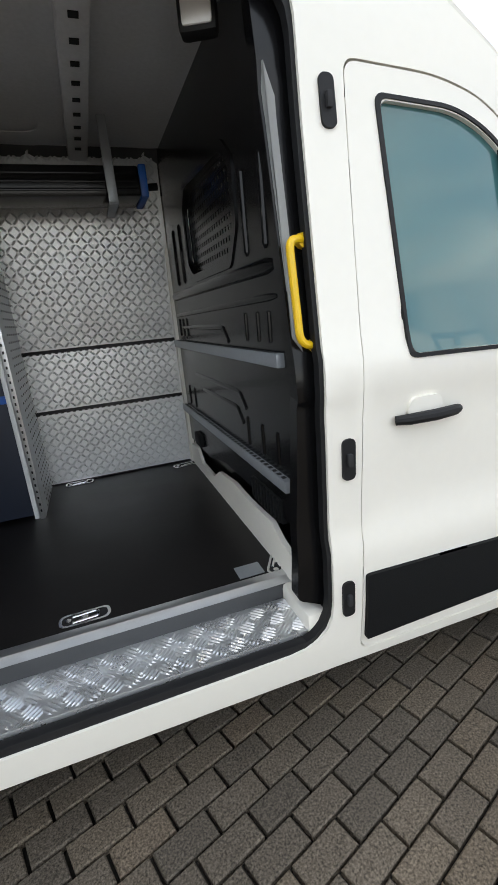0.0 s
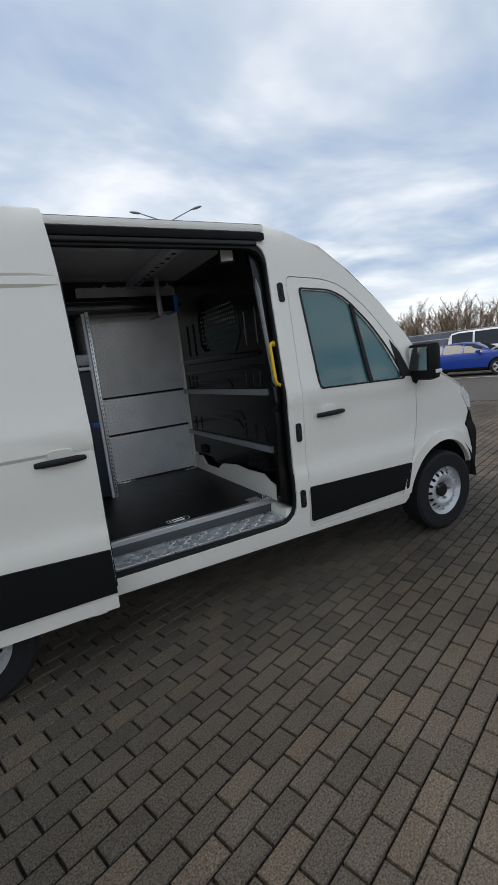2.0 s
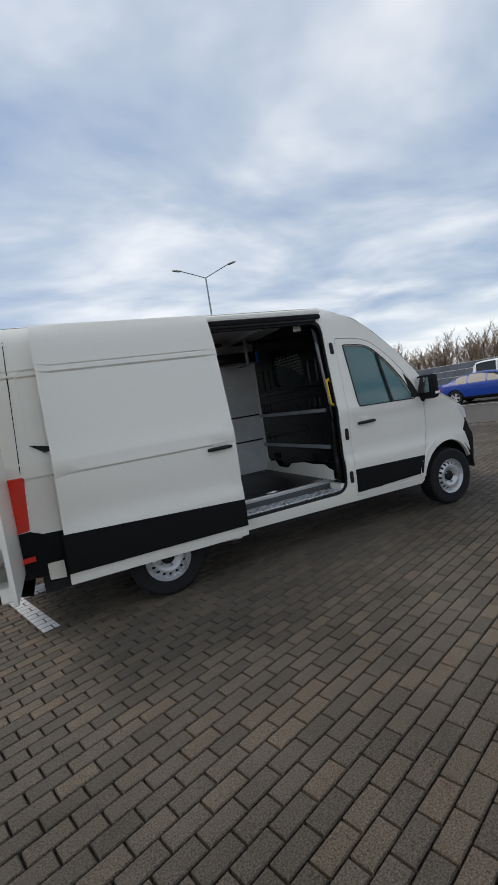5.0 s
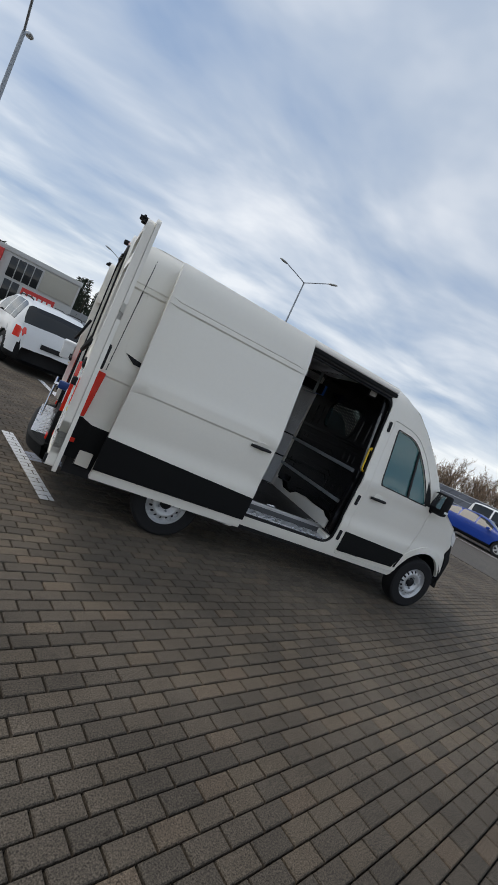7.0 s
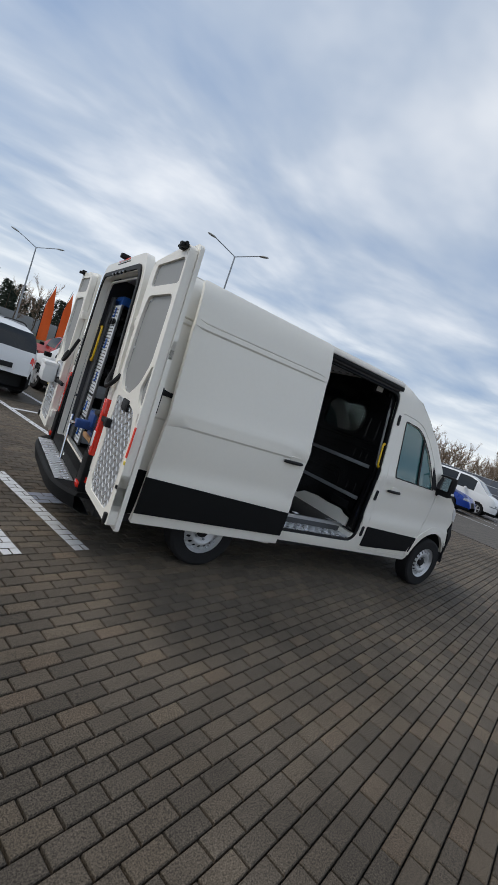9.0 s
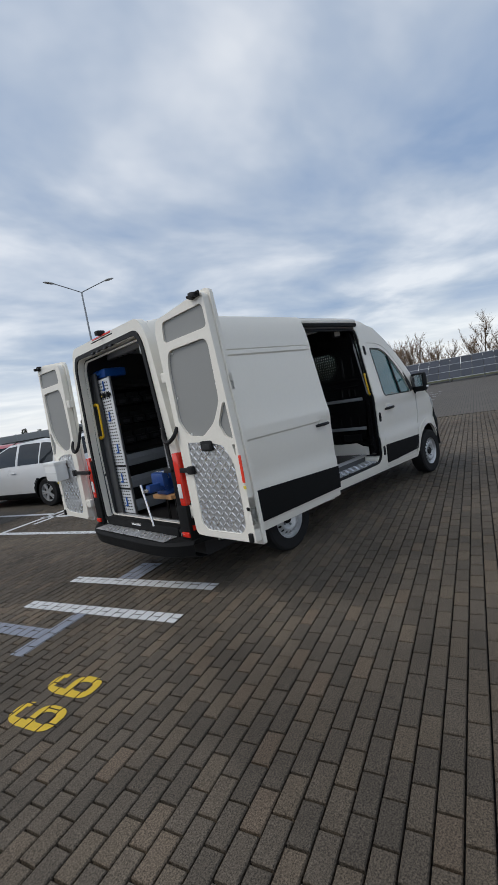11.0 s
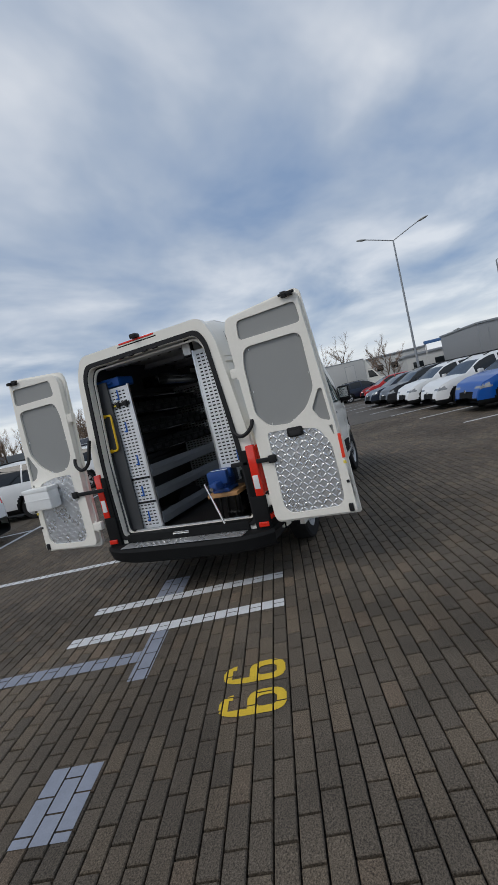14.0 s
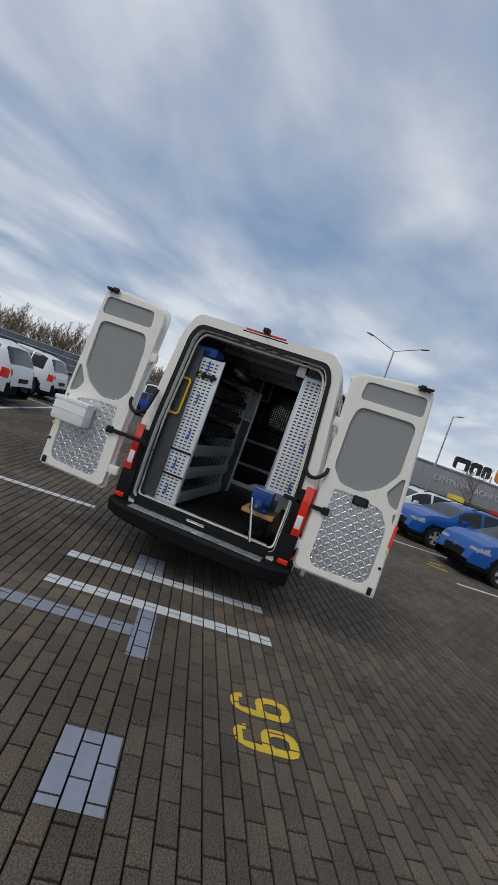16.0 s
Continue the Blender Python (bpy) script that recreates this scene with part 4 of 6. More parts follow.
part("grille_frame", skin(rounded([(0.32, 1.83), (0.22, 1.745), (-0.40, 1.745), (-0.50, 1.87), (-0.50, 2.08), (-0.40, 2.165), (0.22, 2.195), (0.32, 2.10)], 0.03), wall_x(3.381), [GRILLE], 0.012), M_BLACKSTEEL, bulk)


def bead(y0, z0, y1, z1, w=0.02):
    """A rounded swage pressed into the sheet."""
    m_ = Matrix.Translation((3.3765, 0, 0)) @ Matrix.Diagonal((0.8, 1, 1, 1))
    bm_ = tube([(0, y0, z0), (0, y0 * 0.96 + y1 * 0.04, z0 * 0.96 + z1 * 0.04), (0, y0 * 0.04 + y1 * 0.96, z0 * 0.04 + z1 * 0.96), (0, y1, z1)], [w * 0.25, w * 0.5, w * 0.5, w * 0.25], 10)
    return part("bead", at(bm_, m_), M_BLACKSTEEL, bulk)


for y in (-0.57, -0.735):
    bead(y, 1.76, y, 2.02, 0.03)
for y in (0.42, 0.58):
    bead(y, 1.76, y, 2.05, 0.03)
bead(0.80, 1.71, -0.80, 1.71, 0.05)
bead(0.80, 1.60, -0.80, 1.62, 0.025)
for y0, y1, z in ((0.62, -0.20, 1.53), (0.45, -0.35, 1.27), (0.30, -0.30, 1.20)):
    bead(y0, z, y1, z, 0.022)
    bead(y1, z, y1 - 0.07, z - 0.06, 0.022)
for y in (0.70, 0.60, 0.50, -0.50, -0.62, -0.72):
    bead(y, 1.48, y, 1.58, 0.022)
for y in (0.66, 0.52, -0.42, -0.58, -0.72):
    bead(y, 1.06, y, 1.18, 0.022)
for z, zz in ((1.40, 1.385), (0.985, 1.0)):
    rl = part("load_rail", box(3.348, 3.382, -0.82, 0.84, z + 0.008, z + 0.052, 0.006), M_TRAY, bulk, "grey slotted lashing rail")
    for y in span(-0.78, 0.80, 0.04):
        part("rail_slot", box(3.355, 3.370, y - 0.010, y + 0.010, z + 0.0515, z + 0.0535), M_SLOT, rl)
low = [(0.84, 0.63), (0.84, 0.76), (0.62, 0.78), (0.52, 0.70), (0.25, 0.70), (0.12, 0.77), (-0.15, 0.80), (-0.35, 0.79), (-0.62, 0.80), (-0.70, 0.76), (-0.80, 0.74), (-0.80, 0.63)]
part("bulkhead_foot", skin(low, wall_x(3.385), (), 0.02), M_WHITE_IN, bay, "bare white steel at the bulkhead foot")
vent = part("pressure_vent", box(3.37, 3.392, -0.72, -0.42, 0.83, 0.93, 0.005), M_BLACKTRIM, bulk)
for i in range(9):
    part("vent_slat", box(3.362, 3.372, -0.71 + i * 0.033, -0.69 + i * 0.033, 0.835, 0.925, 0.002), M_BLACKTRIM, vent)
part("wiring_block", box(3.35, 3.39, 0.45, 0.58, 0.82, 0.90, 0.01), M_BLACKTRIM, bulk)


def grab(name, pts, label):
    g = thing(name, label, "grab handle")
    part("bar", tube(bent(pts, 0.035), 0.0115, 10), M_YELLOW, g)
    for p in (pts[0], pts[-1]):
        part("foot", at(lathe([(0, -0.01), (0.02, -0.01), (0.022, 0.012)], 12), Matrix.Translation(p)), M_YELLOW, g)


grab("grab_handle", [(3.425, -0.885, 1.755), (3.372, -0.905, 1.76), (3.376, -0.935, 1.48), (3.43, -0.925, 1.475)], "yellow tubular grab handle on the door pillar")
grab("grab_handle", [(0.225, 0.715, 1.93), (0.205, 0.615, 1.93), (0.205, 0.63, 1.55), (0.225, 0.73, 1.55)], "yellow tubular grab handle inside the rear post")


def lash_ring(x, y, turn):
    g = thing("lashing_eye", "recessed lashing eye with steel ring in the black floor", "lashing eye", "lashing eyes in the floor")
    m = pose(x, y, 0.631, 0, 0, turn)
    part("cup", at(skin(rounded([(-0.085, -0.035), (0.085, -0.035), (0.085, 0.035), (-0.085, 0.035)], 0.034), lambda u, v: (u, v, 0.002), [rounded([(-0.075, -0.026), (0.075, -0.026), (0.075, 0.026), (-0.075, 0.026)], 0.025)], 0.004, (), (), 0.02), m), M_CHROME, g)
    part("well", at(box(-0.075, 0.075, -0.026, 0.026, -0.001, 0.001), m), M_SLOT, g)
    part("ring", at(tube(bent([(-0.04, -0.015, 0.004), (0.045, -0.015, 0.008), (0.045, 0.015, 0.008), (-0.04, 0.015, 0.004)], 0.012), 0.005, 8), m), M_CHROME, g)
    for k in (-0.055, 0.0):
        part("bolt", at(lathe([(0, 0.006), (0.011, 0.005), (0.012, 0)], 8), m @ pose(k, 0, 0.002, 90, 0, 0)), M_CHROME, g)


for x, y, t in ((2.65, -0.645, 0), (3.30, 0.76, 10), (2.62, 0.80, 0), (3.37, -0.64, 60)):
    lash_ring(x, y, t)
part("floor_plate", box(3.20, 3.30, -0.68, -0.60, 0.631, 0.634, 0.001), M_TRAY, bay)

# square work lamps under the roof
for x, y, z, rz in ((3.27, -0.62, 2.40, 65), (0.30, -0.42, 2.36, 0)):
    lp = thing("work_lamp", "square white interior lamp in a black housing", "lamp", "interior lamps")
    mm = pose(x, y, z, 0, 0, rz)
    part("housing", at(box(-0.03, 0.03, -0.055, 0.055, -0.07, 0.07, 0.018), mm), M_RUBBER, lp)
    part("lens", at(box(-0.036, -0.025, -0.042, 0.042, -0.055, 0.055, 0.008), mm), M_LAMPWHITE, lp)
    part("bracket", at(box(-0.012, 0.03, -0.02, 0.02, 0.06, 0.12, 0.004), mm), M_BLACKSTEEL, lp)

# long carrier box hung under the roof on the left
tray = thing("pipe_carrier", "long black carrier tube with blue end caps under the roof", "pipe carrier")
part("body", box(0.9, 3.20, 0.36, 0.60, 2.17, 2.305, 0.015), M_BLACKSTEEL, tray)
for z in (2.20, 2.235, 2.27):
    part("rib", box(0.92, 3.18, 0.352, 0.362, z - 0.006, z + 0.006, 0.002), M_BLACKSTEEL, tray)
part("end_cap", box(3.198, 3.235, 0.352, 0.608, 2.165, 2.31, 0.01), M_BLUE, tray, "blue plastic end cap")
for x in (3.06, 2.27):
    hg = part("hanger", box(x - 0.022, x + 0.022, 0.338, 0.350, 2.13, 2.50, 0.004), M_TRAY, tray, "grey steel hanger")
    part("foot", box(x - 0.022, x + 0.022, 0.338, 0.62, 2.13, 2.145, 0.003), M_TRAY, hg)
part("clamp_knob", tube([(3.235, 0.47, 2.235), (3.30, 0.47, 2.24)], 0.018, 8), M_RUBBER, tray)

# racking


def slots(x, y0, y1, z0, z1, nx_, nz, parent, axis="x", w=0.030, h=0.013):
    """Rows of punched slots as one dark mesh on a panel."""
    verts, faces = [], []
    for i in range(nx_):
        for j in range(nz):
            cy = y0 + (i + 0.5) / nx_ * (y1 - y0); cz = z0 + (j + 0.5) / nz * (z1 - z0)
            k = len(verts)
            for dy, dz in ((-w / 2, -h / 2), (w / 2, -h / 2), (w / 2, h / 2), (-w / 2, h / 2)):
                verts.append((x, cy + dy, cz + dz) if axis == "x" else (cy + dy, x, cz + dz))
            faces.append((k, k + 1, k + 2, k + 3))
    me = bpy.data.meshes.new("slots")
    me.from_pydata(verts, [], faces)
    me.materials.append(M_SLOT)
    ob = new("slots", me)
    ob.parent = parent
    return tagged(ob, "rows of punched slots", kind="stuff")


rack = thing("van_racking", "grey steel van racking with perforated end panel, trays and bins", "racking")
pnl = part("end_panel", box(0.268, 0.290, 0.37, 0.80, 0.645, 2.20, 0.004), M_RACK, rack, "light grey perforated end panel")
for z0, z1 in ((0.67, 0.92), (0.95, 1.18), (1.22, 2.17)):
    slots(0.2665, 0.40, 0.78, z0, z1, 8, int((z1 - z0) / 0.034), pnl)
part("panel_edge", box(0.266, 0.292, 0.35, 0.372, 0.64, 2.21, 0.003), M_ALUBAR, pnl)
for z in (0.935, 1.20):
    part("cross_strap", box(0.258, 0.268, 0.37, 0.80, z - 0.011, z + 0.011, 0.003), M_RUBBER, rack)
belt = part("strap_belt", box(0.252, 0.268, 0.38, 0.77, 2.00, 2.035, 0.005), M_RUBBER, rack, "black strap with ratchet hooks")
for y in (0.42, 0.52, 0.60, 0.72):
    part("hook", box(0.238, 0.262, y - 0.018, y + 0.018, 1.985, 2.045, 0.005), M_RUBBER, belt)
part("yellow_tag", box(0.246, 0.253, 0.545, 0.575, 2.005, 2.02), M_STICKER, belt)
for y, z in ((0.50, 0.78), (0.50, 1.06), (0.46, 1.40), (0.50, 1.77), (0.76, 1.40), (0.76, 1.75), (0.50, 2.12), (0.76, 0.9)):
    clip = part("blue_clip", box(0.256, 0.268, y - 0.007, y + 0.007, z - 0.055, z + 0.055, 0.004), M_BLUE, rack, "blue tool clip")
    part("clip_hook", box(0.250, 0.262, y - 0.006, y + 0.028, z - 0.052, z - 0.035, 0.003), M_BLUE, clip)
for x in (2.41, 2.44):
    up = part("upright", box(x - 0.012, x + 0.012, 0.35, 0.84, 0.63, 2.18, 0.003), M_RACK, rack, "perforated aluminium upright")
up_edge = part("upright_edge", box(2.425, 2.452, 0.338, 0.352, 0.63, 2.19, 0.002), M_ALUBAR, rack, "perforated upright edge")
slots(0.3365, 2.430, 2.447, 0.66, 2.16, 1, 42, up_edge, "y", 0.008, 0.014)
slots(2.4655, 0.37, 0.82, 0.66, 2.16, 7, 40, rack, "x", 0.03, 0.01)
navy = part("navy_cabinet", box(1.95, 2.405, 0.36, 0.82, 0.65, 1.72, 0.006), M_NAVY, rack, "dark navy cabinet front")
part("latch", box(2.34, 2.41, 0.352, 0.362, 1.255, 1.295, 0.003), M_BLUE, navy, "blue latch")
part("cabinet_top", box(1.95, 2.405, 0.35, 0.82, 1.73, 1.76, 0.004), M_RACK, rack)
part("drawer_front", box(1.95, 2.40, 0.352, 0.372, 1.77, 1.86, 0.006), M_TRAY, rack)
for z in (0.70, 0.97, 1.22):
    t_ = part("tray", box(0.295, 1.93, 0.36, 0.82, z - 0.01, z, 0.002), M_TRAY, rack, "grey aluminium tray with raised lip")
    part("tray_lip", box(0.295, 1.93, 0.345, 0.362, z - 0.03, z + 0.10, 0.005), M_TRAY, t_)
    part("lip_bead", box(0.30, 1.925, 0.338, 0.346, z + 0.03, z + 0.05, 0.003), M_TRAY, t_)
for x in (1.93,):
    dv = part("divider", box(x - 0.008, x + 0.008, 0.37, 0.84, 0.64, 2.18, 0.002), M_RACK, rack)
    slots(x - 0.0095, 0.40, 0.82, 0.70, 2.14, 8, 42, dv)
for z in (1.44, 1.66, 1.88, 2.06):
    part("shelf", box(0.295, 1.93, 0.38, 0.84, z - 0.012, z, 0.002), M_BLACKSTEEL, rack)
for z in (1.44, 1.66, 1.88):
    for i in range(9):
        x = 0.38 + i * 0.172
        bn = thing("storage_bin", "black plastic open-front storage bin on the racking", "storage bin", "storage bins on the racking")
        part("bin_body", box(x - 0.075, x + 0.075, 0.42, 0.80, z + 0.001, z + 0.13, 0.012), M_BLACKTRIM, bn)
        part("bin_front", box(x - 0.075, x + 0.075, 0.36, 0.43, z + 0.001, z + 0.075, 0.012), M_BLACKTRIM, bn)
        part("label_holder", box(x - 0.04, x + 0.04, 0.356, 0.362, z + 0.02, z + 0.05, 0.002), M_SLOT, bn)
case = thing("tool_case", "blue plastic case on top of the racking", "case")
part("shell", box(0.29, 0.56, 0.47, 0.78, 2.215, 2.315, 0.025), M_BLUE, case)
part("handle", tube(bent([(0.285, 0.55, 2.26), (0.262, 0.56, 2.26), (0.262, 0.69, 2.26), (0.285, 0.70, 2.26)], 0.02), 0.010, 8), M_BLUE, case)
part("bracket", box(0.27, 0.30, 0.66, 0.84, 2.20, 2.215, 0.003), M_CHROME, case)

rack2 = thing("van_racking", "tall perforated steel racking beside the work bench", "racking")
p2 = part("end_panel", box(0.275, 0.297, -0.80, -0.475, 1.15, 2.33, 0.004), M_RACK, rack2, "light grey perforated end panel")
slots(0.2735, -0.785, -0.50, 1.18, 2.30, 6, 33, p2)
part("panel_edge", box(0.273, 0.30, -0.482, -0.462, 1.145, 2.34, 0.003), M_ALUBAR, p2)
for z in (1.25, 1.65, 2.02):
    cl = part("blue_clip", box(0.263, 0.275, -0.70, -0.686, z - 0.05, z + 0.055, 0.004), M_BLUE, rack2, "blue tool clip")
    part("clip_hook", box(0.257, 0.27, -0.715, -0.685, z - 0.015, z + 0.0, 0.003), M_BLUE, cl)
part("back_panel", box(0.30, 1.95, -0.815, -0.80, 1.12, 2.33, 0.003), M_BLACKSTEEL, rack2)
for z in (1.16, 1.45, 1.75, 2.05):
    part("shelf", box(0.30, 1.95, -0.80, -0.48, z - 0.012, z, 0.002), M_TRAY, rack2)
part("far_upright", box(1.93, 1.955, -0.80, -0.48, 0.63, 2.33, 0.003), M_RACK, rack2)

bench = thing("folding_bench", "plywood folding bench plate on steel legs inside the rear door", "work bench")
part("top", box(0.12, 0.50, -0.66, -0.34, 0.893, 0.932, 0.004), M_WOOD, bench, "plywood bench top")
part("support", box(0.30, 0.60, -0.60, -0.42, 0.64, 0.895, 0.01), M_BLACKSTEEL, bench)
for y in (-0.58, -0.42):
    part("leg", tube([(0.22, y, 0.89), (0.24, y + 0.03, 0.645)], 0.012, 8), M_BLACKSTEEL, bench)
vise = thing("bench_vise", "blue cast bench vise with a steel tommy bar", "vise")
part("base", box(0.16, 0.34, -0.56, -0.42, 0.933, 0.965, 0.01), M_VISE, vise)
part("body", box(0.17, 0.36, -0.54, -0.44, 0.96, 1.05, 0.02), M_VISE, vise)
part("rear_jaw", box(0.23, 0.28, -0.57, -0.41, 1.03, 1.10, 0.008), M_VISE, vise)
part("front_jaw", box(0.14, 0.19, -0.57, -0.41, 1.0, 1.10, 0.012), M_VISE, vise)
part("slide", box(0.05, 0.30, -0.52, -0.46, 0.97, 1.03, 0.012), M_VISE, vise)
part("screw", tube([(0.02, -0.49, 0.995), (0.16, -0.49, 0.995)], 0.014, 10), M_CHROME, vise)
part("tommy_bar", tube([(0.03, -0.44, 1.04), (0.02, -0.53, 0.74)], 0.009, 8), M_CHROME, vise)
part("jaw_plate", box(0.19, 0.197, -0.565, -0.415, 1.06, 1.102, 0.002), M_CHROME, vise)

for o_ in vise.children:
    for v_ in o_.data.vertices:
        v_.co = Vector((0.24, -0.49, 0.933)) + (v_.co - Vector((0.24, -0.49, 0.933))) * 1.3

# ---- ground ----
GA = radians(18.6)
GC, GS = math.cos(GA), math.sin(GA)
PU, PV = 0.2030, 0.1027
U0, V0 = -0.077, 0.0175


def grid_xy(u, v):
    return (u * GC - v * GS, u * GS + v * GC)


m = bpy.data.materials.new("paving_far")
m.use_nodes = True
nt = m.node_tree
b = nt.nodes["Principled BSDF"]
tc = nt.nodes.new("ShaderNodeTexCoord")
mp = nt.nodes.new("ShaderNodeMapping"); mp.inputs["Rotation"].default_value = (0, 0, -GA)
br = nt.nodes.new("ShaderNodeTexBrick")
br.inputs["Scale"].default_value = 1.0
br.inputs["Brick Width"].default_value, br.inputs["Row Height"].default_value = PU, PV
br.inputs["Mortar Size"].default_value = 0.006
br.inputs["Color1"].default_value, br.inputs["Color2"].default_value = (0.098, 0.083, 0.065, 1), (0.078, 0.066, 0.052, 1)
br.inputs["Mortar"].default_value = (0.02, 0.017, 0.013, 1)
ns = nt.nodes.new("ShaderNodeTexNoise"); ns.inputs["Scale"].default_value = 0.35; ns.inputs["Detail"].default_value = 8
mu = nt.nodes.new("ShaderNodeMix"); mu.data_type = "RGBA"; mu.blend_type = "MULTIPLY"; mu.inputs["Factor"].default_value = 1
rg = nt.nodes.new("ShaderNodeMapRange"); rg.inputs["To Min"].default_value, rg.inputs["To Max"].default_value = 0.75, 1.25
nt.links.new(tc.outputs["Object"], mp.inputs[0]); nt.links.new(mp.outputs[0], br.inputs["Vector"]); nt.links.new(tc.outputs["Object"], ns.inputs["Vector"])
nt.links.new(ns.outputs["Fac"], rg.inputs["Value"]); nt.links.new(br.outputs["Color"], mu.inputs["A"]); nt.links.new(rg.outputs[0], mu.inputs["B"])
nt.links.new(mu.outputs["Result"], b.inputs["Base Color"])
b.inputs["Roughness"].default_value = 0.75
M_PAVE = m
M_SAND = mat("joint_sand", (0.012, 0.010, 0.008), 0.9, 0, 0.3, 5, 0.3, 90)

# one sheet to the horizon, let down under the near paving blocks
PAVE = (-5.6, 13.0, -9.0, 6.0)
bm = bmesh.new()
inner_ring = [bm.verts.new((*grid_xy(u, v), -0.001)) for u, v in ((PAVE[0], PAVE[2]), (PAVE[1], PAVE[2]), (PAVE[1], PAVE[3]), (PAVE[0], PAVE[3]))]
low_ring = [bm.verts.new((v.co.x, v.co.y, -0.045)) for v in inner_ring]
outer_ring = [bm.verts.new((*grid_xy(u, v), -0.001)) for u, v in ((-1500, -1500), (1500, -1500), (1500, 1500), (-1500, 1500))]
for i in range(4):
    j = (i + 1) % 4
    bm.faces.new((outer_ring[i], outer_ring[j], inner_ring[j], inner_ring[i]))
    bm.faces.new((inner_ring[i], inner_ring[j], low_ring[j], low_ring[i]))
bm.faces.new(low_ring)
tagged(part("ground", bm, M_PAVE), "dark grey block paving of a car park", "ground", kind="structure")


def car_mats(color, name, metal=0.2):
    return mat(name, color, 0.3, metal, 0.03, 2, 0, 40, coat=0.3, spec=0.35)


M_HEAD = mat("headlight_glass", (0.30, 0.32, 0.34), 0.12, 0.3, 0.2, 12, 0, 60, coat=0.6)
M_CARS = {
    "white": car_mats((0.70, 0.71, 0.71), "white_car_paint", 0), "blue": car_mats((0.002, 0.072, 0.32), "bright_blue_car_paint", 0),
    "navy": car_mats((0.012, 0.018, 0.035), "dark_navy_car_paint"), "black": car_mats((0.015, 0.015, 0.017), "black_car_paint"),
    "red": car_mats((0.42, 0.012, 0.012), "red_car_paint"), "deepblue": car_mats((0.002, 0.034, 0.25), "deep_blue_car_paint", 0), "grey": car_mats((0.22, 0.23, 0.24), "grey_car_paint"),
}


def parked_car(label, paint, kind, x, y, turn, group="parked cars"):
    """A parked car, nose along +x before it is turned."""
    K = {
        "suv": dict(L=4.45, W=0.92, belt=1.02, top=[(0, .55), (.03, .80), (.10, 1.02), (.34, 1.50), (.75, 1.60), (1.6, 1.63), (2.3, 1.60), (2.75, 1.45), (3.30, 1.06), (3.9, .97), (4.25, .85), (4.40, .65), (4.45, .45)], wh=(0.85, 3.50), r=0.345, roof=0.66),
        "cross": dict(L=4.15, W=0.90, belt=0.98, top=[(0, .50), (.03, .78), (.10, 1.0), (.32, 1.42), (.7, 1.52), (1.5, 1.55), (2.1, 1.52), (2.5, 1.40), (3.05, 1.05), (3.6, .97), (3.95, .84), (4.10, .62), (4.15, .42)], wh=(0.78, 3.32), r=0.33, roof=0.64),
        "hatch": dict(L=4.30, W=0.90, belt=0.92, top=[(0, .48), (.03, .72), (.12, .95), (.45, 1.32), (.9, 1.43), (1.6, 1.46), (2.2, 1.43), (2.6, 1.30), (3.2, .97), (3.75, .88), (4.1, .75), (4.25, .58), (4.30, .38)], wh=(0.82, 3.45), r=0.325, roof=0.60),
        "sedan": dict(L=4.80, W=0.92, belt=0.95, top=[(0, .50), (.03, .80), (.15, 1.03), (.55, 1.08), (1.25, 1.36), (1.8, 1.43), (2.3, 1.44), (2.8, 1.38), (3.1, 1.25), (3.65, .98), (4.2, .90), (4.6, .76), (4.75, .58), (4.80, .38)], wh=(0.98, 3.82), r=0.345, roof=0.58),
        "mpv": dict(L=4.90, W=0.95, belt=1.15, top=[(0, .55), (.03, 1.0), (.08, 1.45), (.22, 1.88), (.6, 1.96), (2.2, 1.98), (3.2, 1.94), (3.6, 1.80), (4.2, 1.25), (4.6, 1.08), (4.82, .85), (4.90, .50)], wh=(0.95, 3.95), r=0.34, roof=0.78),
    }[kind]
    L, W, belt = K["L"], K["W"], K["belt"]
    tx, tz = zip(*K["top"])
    car = thing("parked_car", label, "car", group)
    xs = sorted(set([round(v, 3) for v in span(0, L, 0.045)]))
    ring = (0.0, 0.5, 0.9, 1.0)
    low = [(0.0, 0.20), (0.5, 0.20), (0.90, 0.21), (0.96, 0.25), (0.985, 0.30), (0.995, 0.36), (1.0, 0.42), (1.0, 0.47), (1.0, 0.52), (1.0, 0.57), (1.0, 0.62), (0.997, 0.67), (0.995, 0.72)]
    groups = {}
    rowsv = []
    for xx in xs:
        zt = float(np.interp(xx, tx, tz))
        e0 = min(xx, L - xx)
        wk = W * (1 - 0.28 * max(0, 1 - e0 / 0.55) ** 2.2)
        zb = min(belt, zt - 0.02)
        pts = [(k * wk, min(z, zb - 0.05 * (13 - i) / 13)) for i, (k, z) in enumerate(low)]
        pts += [(wk * 0.985, zb - 0.05), (wk * 0.955, zb)]
        up = max(0.0, zt - zb)
        rf = min(K["roof"], wk * 0.9)
        side_top = wk * 0.955 + (rf - wk * 0.955) * min(1, up / (max(tz) - belt))
        for f in (0.08, 0.3, 0.55, 0.8, 0.93):
            pts.append((wk * 0.955 + (side_top - wk * 0.955) * f ** 1.25, zb + up * f * 0.97))
        pts += [(side_top * 0.93, zb + up * 0.99), (side_top * 0.6, zb + up), (0.0, zb + up + 0.015)]
        rowsv.append([(xx, -a, z) for a, z in pts] + [(xx, a, z) for a, z in pts[-2::-1]])
    n = len(rowsv[0])
    half_n = (n - 1) // 2
